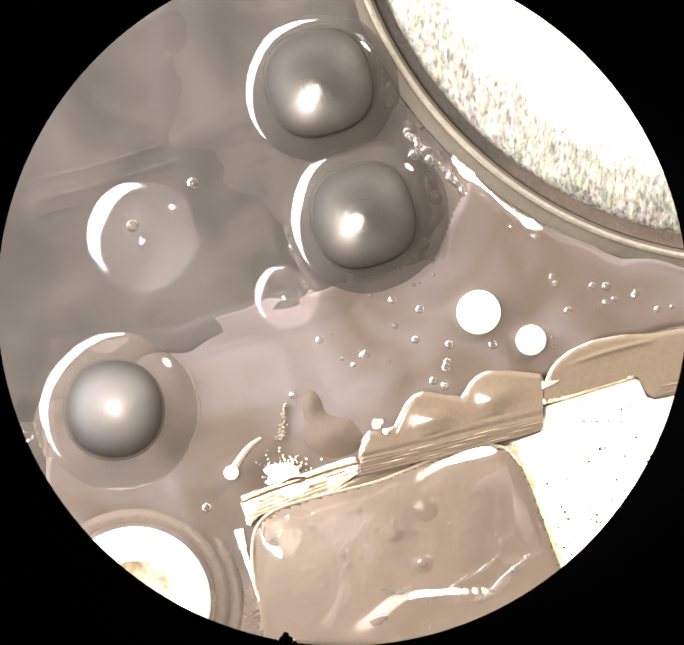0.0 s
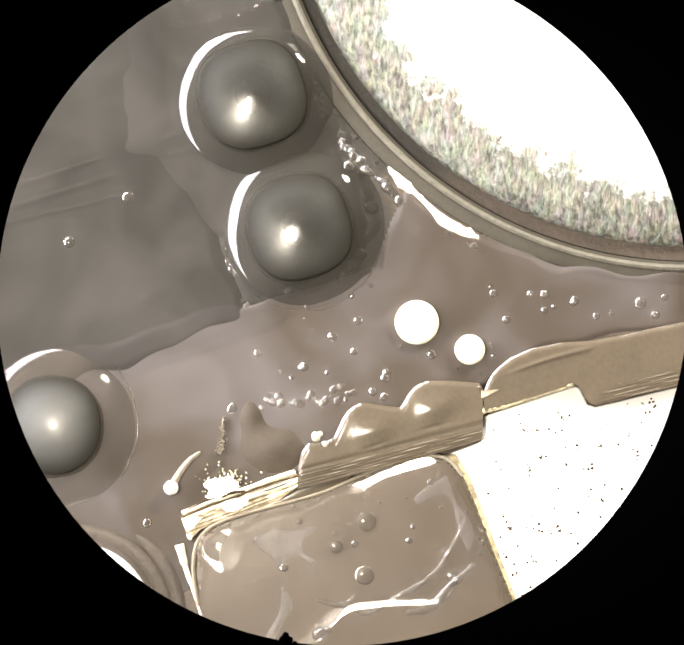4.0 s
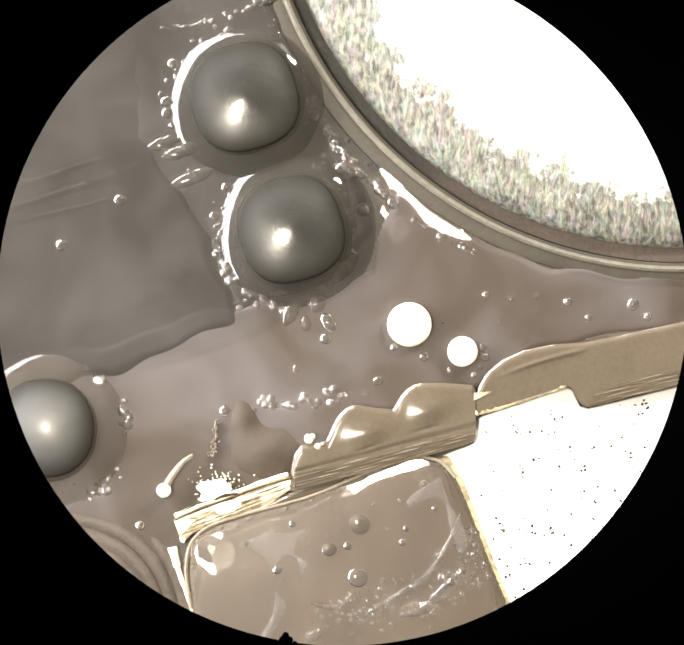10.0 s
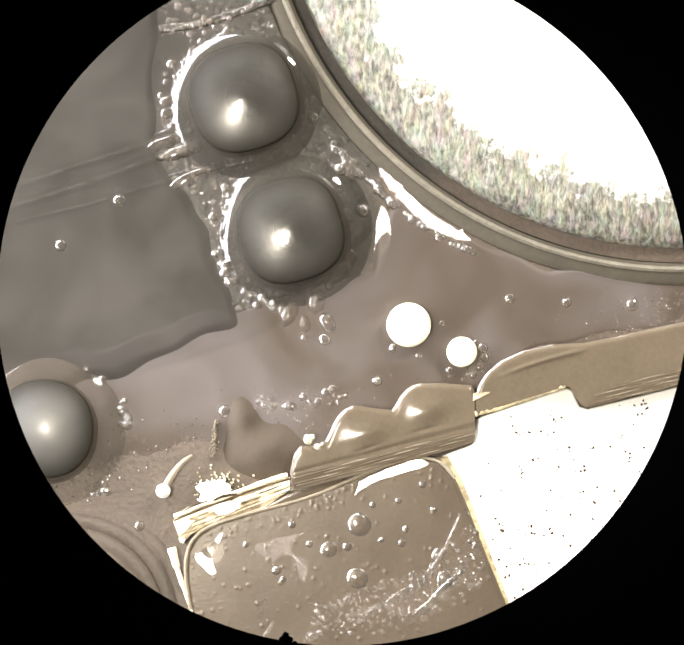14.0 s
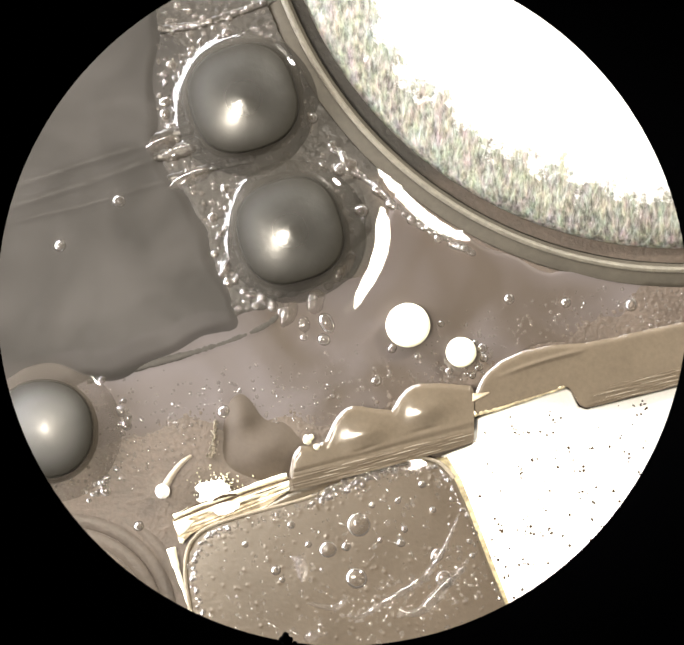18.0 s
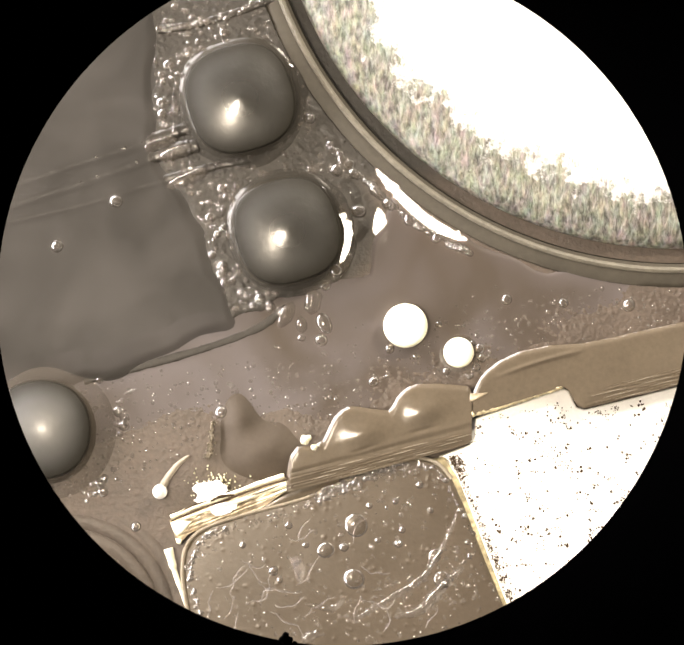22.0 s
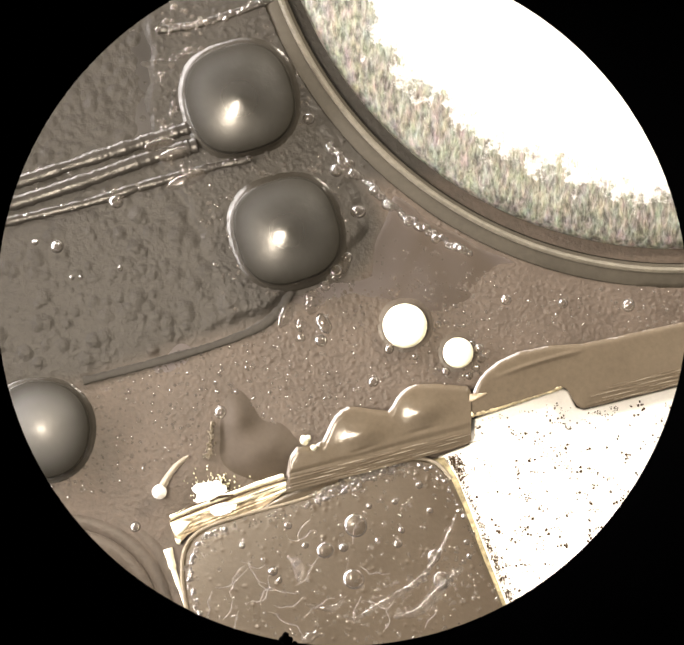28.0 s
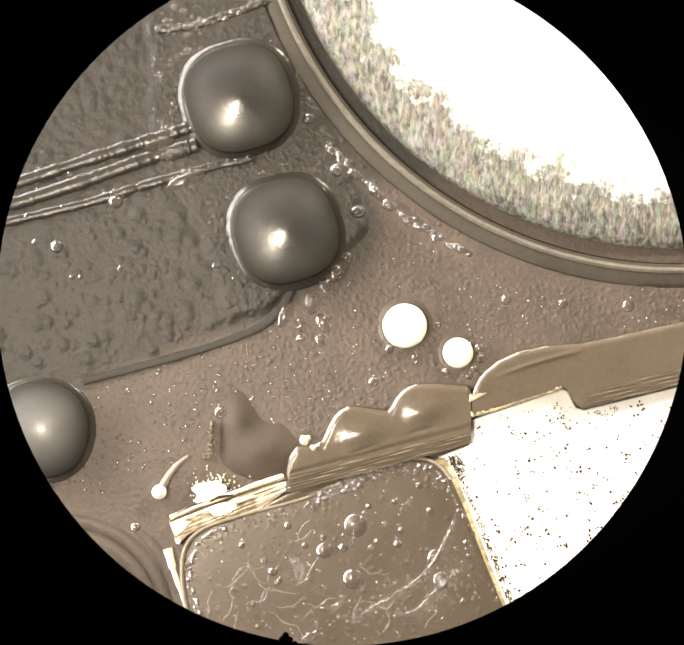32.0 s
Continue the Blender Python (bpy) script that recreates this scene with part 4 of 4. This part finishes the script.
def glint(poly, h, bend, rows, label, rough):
    """A liquid meniscus: a thin strip with a ragged outline, its top tilted to mirror the lamp into the camera."""
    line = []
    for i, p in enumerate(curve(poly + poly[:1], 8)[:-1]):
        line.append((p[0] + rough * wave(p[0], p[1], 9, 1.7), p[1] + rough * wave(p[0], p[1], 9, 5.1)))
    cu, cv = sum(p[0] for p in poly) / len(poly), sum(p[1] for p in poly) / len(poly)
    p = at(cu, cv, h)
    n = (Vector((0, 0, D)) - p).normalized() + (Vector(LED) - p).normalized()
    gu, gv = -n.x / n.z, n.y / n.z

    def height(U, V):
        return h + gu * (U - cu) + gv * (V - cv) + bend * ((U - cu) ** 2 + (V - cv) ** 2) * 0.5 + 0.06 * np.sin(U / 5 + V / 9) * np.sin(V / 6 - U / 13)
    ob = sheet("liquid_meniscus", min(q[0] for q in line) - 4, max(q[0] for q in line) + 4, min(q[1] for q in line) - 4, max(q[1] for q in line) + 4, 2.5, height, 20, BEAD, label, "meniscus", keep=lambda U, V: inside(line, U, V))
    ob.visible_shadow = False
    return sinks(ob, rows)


def build_fingers():
    for u, v, a, l, w in ((655, 722, -62, 34, 13), (716, 692, -80, 30, 17), (742, 742, 62, 26, 12), (690, 745, 85, 20, 10), (776, 622, -48, 40, 11), (366, 330, -16, 40, 12), (405, 350, -18, 46, 13), (430, 410, -22, 52, 14), (790, 385, 70, 26, 11)):
        c, d = math.cos(radians(a)), math.sin(radians(a))
        n = 9
        pts = [(u + l * c * (2 * i / (n - 1) - 1), v + l * d * (2 * i / (n - 1) - 1)) for i in range(n)]
        g = floor_at(u, v)
        bm = rod(pts, [1.35 * w * max(0.15, math.sqrt(max(0, 1 - (2 * i / (n - 1) - 1) ** 2))) * (1 + 0.2 * wave(i, u, 1.6)) for i in range(n)], g, 14, 0.7)
        ob = solo("liquid_bead", bm, BEAD, u, v, g, "long clear liquid bead at the edge of the pads", "bead", "long beads at the pads")
        ob.visible_shadow = False
        sinks(ob, [(0, 22), (5, 12), (7.5, -3), (9, -6), (16, -6), (20, -4), (26, 0), (32, 2)])


def build_beads():
    """Small liquid beads, each one a thing; they share one mesh."""
    me = mesh_of("bead", lathe(784, 739.5, [(0, 0.95), (0.2, 0.93), (0.38, 0.88), (0.56, 0.79), (0.71, 0.67), (0.84, 0.5), (0.94, 0.28), (1.0, 0.0), (0.95, -0.5)], 16), BEAD, Vector((0, 0, 0)))
    rng = random.Random(11)
    spots = []
    for i in range(40):
        t = i / 39
        a = math.atan2(335 + 350, 752 - 1548) * (1 - t) + math.atan2(582 + 350, 1075 - 1548) * t
        r = 1047 + rng.uniform(-5, 5)
        spots.append((1548 + r * math.cos(a), -350 + r * math.sin(a), rng.uniform(6, 14), 5, "beads along the collar"))
    for u, v, r in ((815, 1205, 26), (745, 1262, 20), (787, 1255, 12), (810, 1328, 24), (912, 1247, 10), (920, 1215, 9), (995, 1275, 16), (865, 1240, 7), (1010, 1328, 20), (625, 1310, 12), (640, 1330, 8),
                    (1075, 1275, 8), (1070, 1243, 7), (985, 1170, 8), (555, 1250, 8), (660, 1205, 9), (700, 1250, 8), (905, 1150, 8), (960, 1112, 10), (845, 1160, 8)):
        spots.append((u, v, r, 30, "beads on the cover panel"))
    for u, v, r in ((265, 462, 17), (130, 565, 18), (80, 555, 8), (275, 615, 7), (165, 635, 7), (185, 635, 6), (1160, 687, 13), (1290, 695, 14), (1440, 700, 16), (770, 390, 16), (820, 485, 18), (795, 590, 14),
                    (770, 620, 16), (745, 655, 13), (855, 875, 14), (735, 780, 16), (690, 775, 10), (892, 800, 12), (1022, 852, 10), (505, 945, 15), (310, 1208, 12), (708, 272, 14), (735, 440, 14), (612, 128, 10), (1004, 744, 9), (951, 818, 8), (1098, 800, 12), (1102, 822, 11), (1090, 843, 10), (1082, 788, 8), (1076, 862, 9)):
        spots.append((u, v, r, floor_at(u, v), "beads on the plastic base"))
    for cu, cv, cr, a0, a1, many in ((664, 532, 176, 95, 215, 46), (550, 238, 176, 150, 262, 26), (92, 986, 186, -75, 60, 30)):
        for i in range(many):
            a = radians(rng.uniform(a0, a1))
            q = cr + rng.gauss(2, 10)
            u, v = cu + q * math.cos(a), cv + q * math.sin(a)
            spots.append((u, v, rng.choice((4, 5, 6, 7, 9, 12)), floor_at(u, v) + 9, "bubbles at the collars' edges"))
    for u, v, r, h, g in spots:
        ob = new("liquid_bead", me)
        ob.location = at(u, v, h)
        ob.scale = (r * rng.uniform(0.9, 1.1), r * rng.uniform(0.9, 1.1), r * rng.uniform(0.8, 1.1))
        ob.rotation_euler.z = rng.uniform(0, 6)
        ob.visible_shadow = False
        if r > 15 and h > 28:
            ob.scale.z *= 0.55
        if h > 8 and h < 29:
            ob.scale.z *= 0.5
            tagged(ob, "small bubble at the edge of a liquid collar", "bubble", g)
            sinks(ob, [(0, 22), (3, 16), (6 + 3 * rng.random(), 1), (14, 2), (22, 8), (25, 12), (28, 22), (32, 30)])
        else:
            tagged(ob, "tiny clear liquid bead on moulded plastic", "bead", g)
    for i in range(30):
        t = i / 29
        u, v, r = 572 + 215 * t + rng.gauss(0, 5), 930 - 22 * t + rng.gauss(0, 11), rng.uniform(5, 11)
        ob = new("liquid_bubble", me)
        ob.location = at(u, v, 7)
        ob.scale = (r, r, r * 0.38)
        ob.visible_shadow = False
        tagged(ob, "brownish bubble in a row beside the carrier bar", "bubble", "row of bubbles")
        sinks(ob, [(0, 8), (2, 0), (8, 1), (12 + 4 * rng.random(), 5), (20, 16), (32, 30)])
    for i in range(44):
        u, v = rng.choice(((rng.uniform(700, 1000), rng.uniform(620, 920)), (rng.uniform(1080, 1500), rng.uniform(650, 740)), (rng.uniform(560, 860), rng.uniform(800, 930)), (rng.uniform(500, 700), rng.uniform(690, 760))))
        if inside(CENTRE, [u], [v])[0] < 12 or min(math.hypot(u - 928, v - 747) - 66, math.hypot(u - 1050, v - 809) - 50) < 0:
            continue
        r = rng.uniform(5, 12)
        ob = new("liquid_bubble", me)
        ob.location = at(u, v, 5)
        ob.scale = (r, r, r * 0.9)
        ob.visible_shadow = False
        tagged(ob, "small bubble in the liquid film round the pins", "bubble", "bubbles in the film")
        gone = rng.uniform(5, 13)
        sinks(ob, [(0, -2), (gone - 3, 1), (gone, 12), (32, 30)])


def build_spray():
    """Fields of minute liquid beads, too many to count, that glint where the liquid has withdrawn."""
    ring = [(0.0, 0.62), (0.3, 0.57), (0.55, 0.44), (0.75, 0.28), (0.9, 0.12), (1.0, -0.1)]
    bv = [(0, 0, 0.62)] + [(r * math.cos(math.tau * i / 9), r * math.sin(math.tau * i / 9), h) for r, h in ring[1:] for i in range(9)]
    bf = [(0, 1 + i, 1 + (i + 1) % 9) for i in range(9)]
    bf += [(1 + 9 * j + i, 10 + 9 * j + i, 10 + 9 * j + (i + 1) % 9, 1 + 9 * j + (i + 1) % 9) for j in range(4) for i in range(9)]
    rng = np.random.default_rng(21)
    rim = [(430, 1420), (422, 1270), (480, 1212), (700, 1146), (940, 1056), (1030, 1100), (1010, 1130), (930, 1100), (700, 1180), (500, 1236), (446, 1300), (456, 1420)]
    brow = [(690, 1136), (800, 1088), (915, 1052), (955, 1066), (930, 1084), (820, 1112), (730, 1150)]
    low = [(660, 1440), (760, 1360), (960, 1300), (1080, 1180), (1120, 1330), (1000, 1420), (820, 1470)]
    for poly, count, small, large, ground in ((COVER, 460, 2.2, 6.5, 32.6), (rim, 520, 2.0, 5, 32.6), (low, 420, 2.5, 7.5, 35), (brow, 320, 2.0, 7.0, 33.5), (PADS, 460, 3.0, 9, None), (CENTRE, 1000, 2.0, 5.5, None)):
        p = np.array(poly, float)
        u, v = rng.uniform(p[:, 0].min(), p[:, 0].max(), count * 5), rng.uniform(p[:, 1].min(), p[:, 1].max(), count * 5)
        ok = inside(poly, u, v) > 6
        for cu, cv, cr in ((548, 240, 122), (654, 534, 120), (100, 985, 112), (928, 747, 56), (1050, 809, 40), (955, 946, 70), (812, 996, 66)):
            ok &= np.hypot(u - cu, v - cv) > cr
        u, v = u[ok][:count], v[ok][:count]
        if poly is CENTRE:
            for pts, w in RIDGES[:4]:
                c = np.array(curve(pts, 16)) + rng.normal(0, w * 0.4, (len(pts) * 16 - 15, 2))
                u, v = np.r_[u, c[:, 0]], np.r_[v, c[:, 1]]
        r = small + (large - small) * rng.random(len(u)) ** 2.5
        if poly is CENTRE:
            r[count:] = rng.uniform(4, 8.5, len(r) - count)
        h = floor_h(u, v) + 1.5 if ground is None else np.full(len(u), ground)
        B = np.array(bv)
        P = B[None] * r[:, None, None] * np.stack([rng.uniform(0.75, 1.3, len(u)), rng.uniform(0.75, 1.3, len(u)), np.where(np.arange(len(u)) >= count, 1.3, 0.38 if ground else 0.6)], 1)[:, None]
        X, Y, Z = P[..., 0] + u[:, None], v[:, None] - P[..., 1], P[..., 2] + h[:, None]
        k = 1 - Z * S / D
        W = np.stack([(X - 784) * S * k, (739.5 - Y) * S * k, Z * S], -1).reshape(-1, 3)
        me = bpy.data.meshes.new("spray")
        me.from_pydata(W.tolist(), [], [tuple(q + 46 * n for q in f) for n in range(len(u)) for f in bf])
        me.materials.append(SPRAY)
        me.shade_smooth()
        ob = new("liquid_spray", me)
        ob.visible_shadow = False
        if poly is PADS:
            sinks(ob, [(0, 0), (22, 0), (26, 2), (32, 2.6)])
        elif poly is low:
            sinks(ob, [(0, 6), (4, 2), (6, 0), (13, 0), (18, 4), (32, 4)])
        elif ground:
            sinks(ob, [(0, 9), (12, 9), (17, 0), (32, 0)])
        tagged(ob, "minute clear liquid beads strewn on the plastic", "beads", "", "stuff")


def build_border():
    """Beads along the cover panel's border, and fine winding liquid lines on its skin."""
    me = mesh_of("bead", lathe(784, 739.5, [(0, 0.7), (0.3, 0.66), (0.56, 0.55), (0.78, 0.38), (0.92, 0.2), (1.0, 0.0), (0.95, -0.5)], 14, 0, 0, 0.25, 3), SPRAY, Vector((0, 0, 0)))
    rng = random.Random(31)
    left = curve([(462, 1424), (448, 1380), (438, 1325), (440, 1280), (456, 1246), (486, 1222), (520, 1208)], 9)
    upper = curve([(720, 1150), (780, 1128), (850, 1096), (920, 1064)], 16)
    right = curve([(960, 1064), (1000, 1080), (1032, 1124), (1060, 1190)], 6)
    for line, wide in ((left, 6), (upper, 8), (right, 4)):
        for u, v in line:
            ob = new("liquid_bead", me)
            r = rng.choice((2.5, 3.2, 4, 5, 6.5))
            ob.location = at(u + rng.gauss(0, wide * 0.5), v + rng.gauss(0, wide * 0.6), 33)
            ob.scale = (r * rng.uniform(0.8, 1.4), r * rng.uniform(0.8, 1.2), r)
            ob.rotation_euler.z = rng.uniform(0, 6)
            ob.visible_shadow = False
            tagged(ob, "tiny glinting bead on the cover panel's border", "bead", "beads on the panel's border")
            sinks(ob, [(0, 12), (11, 12), (16 + rng.random(), 0), (32, 0)])
    for k in range(22):
        u, v, a = rng.uniform(480, 1000), rng.uniform(1235, 1440), rng.uniform(0, 6)
        if k < 13:
            u = rng.uniform(480, 690)
        pts = []
        for i in range(rng.randint(5, 8)):
            if inside(COVER, [u], [v])[0] > 26:
                pts.append((u, v))
            a += rng.uniform(-0.9, 0.9)
            u, v = u + 15 * math.cos(a), v + 15 * math.sin(a)
        if len(pts) < 4:
            continue
        c = curve(pts, 6)
        ob = solo("liquid_trail", rod(c, [1.5 * (0.35 + 0.65 * math.sin(math.pi * (i + 0.5) / len(c))) for i in range(len(c))], 33.2, 8, 0.5), LILAC, *pts[0], 30, "fine winding pale liquid line on the cover panel", "trail", "fine liquid lines")
        ob.visible_shadow = False
        sinks(ob, [(0, 9), (17, 9), (19.5, 0), (32, 0)])


# ---- side lamp ----
def build_arc_lamp():
    """A curved strip lamp that stands beside the stage; its long glow draws the crescents on the liquid."""
    ob = new("arc_lamp")
    ob.location = (-0.045, 0.024, -0.0022)
    tagged(ob, "curved white strip lamp with a frosted diffuser beside the stage", "lamp")

    def shell(away, grow, tilt):
        bm = bmesh.new()
        rows = []
        for i in range(41):
            t = i / 40
            az = radians(92 + 126 * t)
            half = (9.6 * math.sin(math.pi * (0.03 + 0.94 * t)) ** 1.3) * grow
            rows.append([bm.verts.new((away * math.cos(az) * math.cos(radians(e)), away * math.sin(az) * math.cos(radians(e)), away * math.sin(radians(e))))
                         for e in (17 - half, 17 - half * 0.5, 17, 17 + half * 0.5, 17 + half)])
        for a, b in zip(rows, rows[1:]):
            for k in range(4):
                bm.faces.new((a[k], b[k], b[k + 1], a[k + 1]))
        return bm
    part("diffuser", shell(0.052, 1.0, 0), DIFFUSER, ob, "glowing white diffuser")
    part("housing", shell(0.0532, 1.25, 0), BLACK, ob, "black lamp housing")
    bm = bmesh.new()
    bmesh.ops.create_cone(bm, cap_ends=True, segments=24, radius1=0.0012, radius2=0.0012, depth=0.016, matrix=Matrix.Translation((-0.0455, 0.0265, 0.0058)))
    part("stem", bm, BLACK, ob)


# ---- eyepiece ----
def build_eyepiece():
    """Built round the lens; the eye is its origin and looks down its -z."""
    z0 = -0.0118
    k = 0.0118 / D
    cx, cy, r = 1.1 * S * k, 50.4 * S * k, 791.7 * S * k
    ob = new("eyepiece")
    tagged(ob, "black microscope eyepiece tube with a round field stop", "eyepiece")
    bm = bmesh.new()
    seg = 160
    prof = [(r, z0), (r * 1.02, z0 - 0.00006), (r * 1.6, z0 - 0.00012), (0.0060, z0 - 0.00012), (0.0060, z0 + 0.00030), (r * 1.6, z0 + 0.00030)]
    rings = [[bm.verts.new((cx + a * math.cos(math.tau * i / seg), cy + a * math.sin(math.tau * i / seg), z)) for i in range(seg)] for a, z in prof]
    for j in range(len(rings)):
        a, b = rings[j], rings[(j + 1) % len(rings)]
        for i in range(seg):
            bm.faces.new((a[i], a[(i + 1) % seg], b[(i + 1) % seg], b[i]))
    part("field_stop", bm, BLACK, ob, "black field stop ring")
    bm = bmesh.new()
    prof = [(0.0055, z0 + 0.0001), (0.0055, 0.0065), (0.0059, 0.0065), (0.0059, z0 + 0.0001)]
    rings = [[bm.verts.new((a * math.cos(math.tau * i / 64), a * math.sin(math.tau * i / 64), z)) for i in range(64)] for a, z in prof]
    for j in range(4):
        a, b = rings[j], rings[(j + 1) % 4]
        for i in range(64):
            bm.faces.new((a[i], a[(i + 1) % 64], b[(i + 1) % 64], b[i]))
    part("tube", bm, BLACK, ob)
    bm = bmesh.new()
    bmesh.ops.create_cone(bm, cap_ends=True, segments=48, radius1=0.0060, radius2=0.0060, depth=0.0006)
    for v in bm.verts:
        v.co.z += 0.0064
    part("cap", bm, BLACK, ob)
    bm = bmesh.new()
    for u, v, s in ((655, 1456, 9), (648, 1466, 10), (664, 1466, 9), (655, 1474, 14), (632, 1468, 4), (640, 1474, 7), (676, 1474, 6)):
        m = Matrix.Translation(((u - 784) * S * k, (739.5 - v) * S * k, z0 + 0.00001)) @ Matrix.Diagonal((s * S * k, s * S * k, s * S * k, 1))
        bmesh.ops.create_icosphere(bm, subdivisions=1, radius=1, matrix=m)
    part("dust", bm, BLACK, ob, "black dust crumb on the field stop")
    MOVES.append((ob, ROWS))


def motions():
    for ob, rows in MOVES:
        walk(ob, rows)


build_setting()
build_disc()
build_bars()
build_plate()
build_cover()
build_bosses()
build_pins()
build_clip()
build_eyelet()
build_ridges()
build_grain()
build_liquid()
build_fingers()
build_beads()
build_spray()
build_border()
build_arc_lamp()
build_eyepiece()
motions()
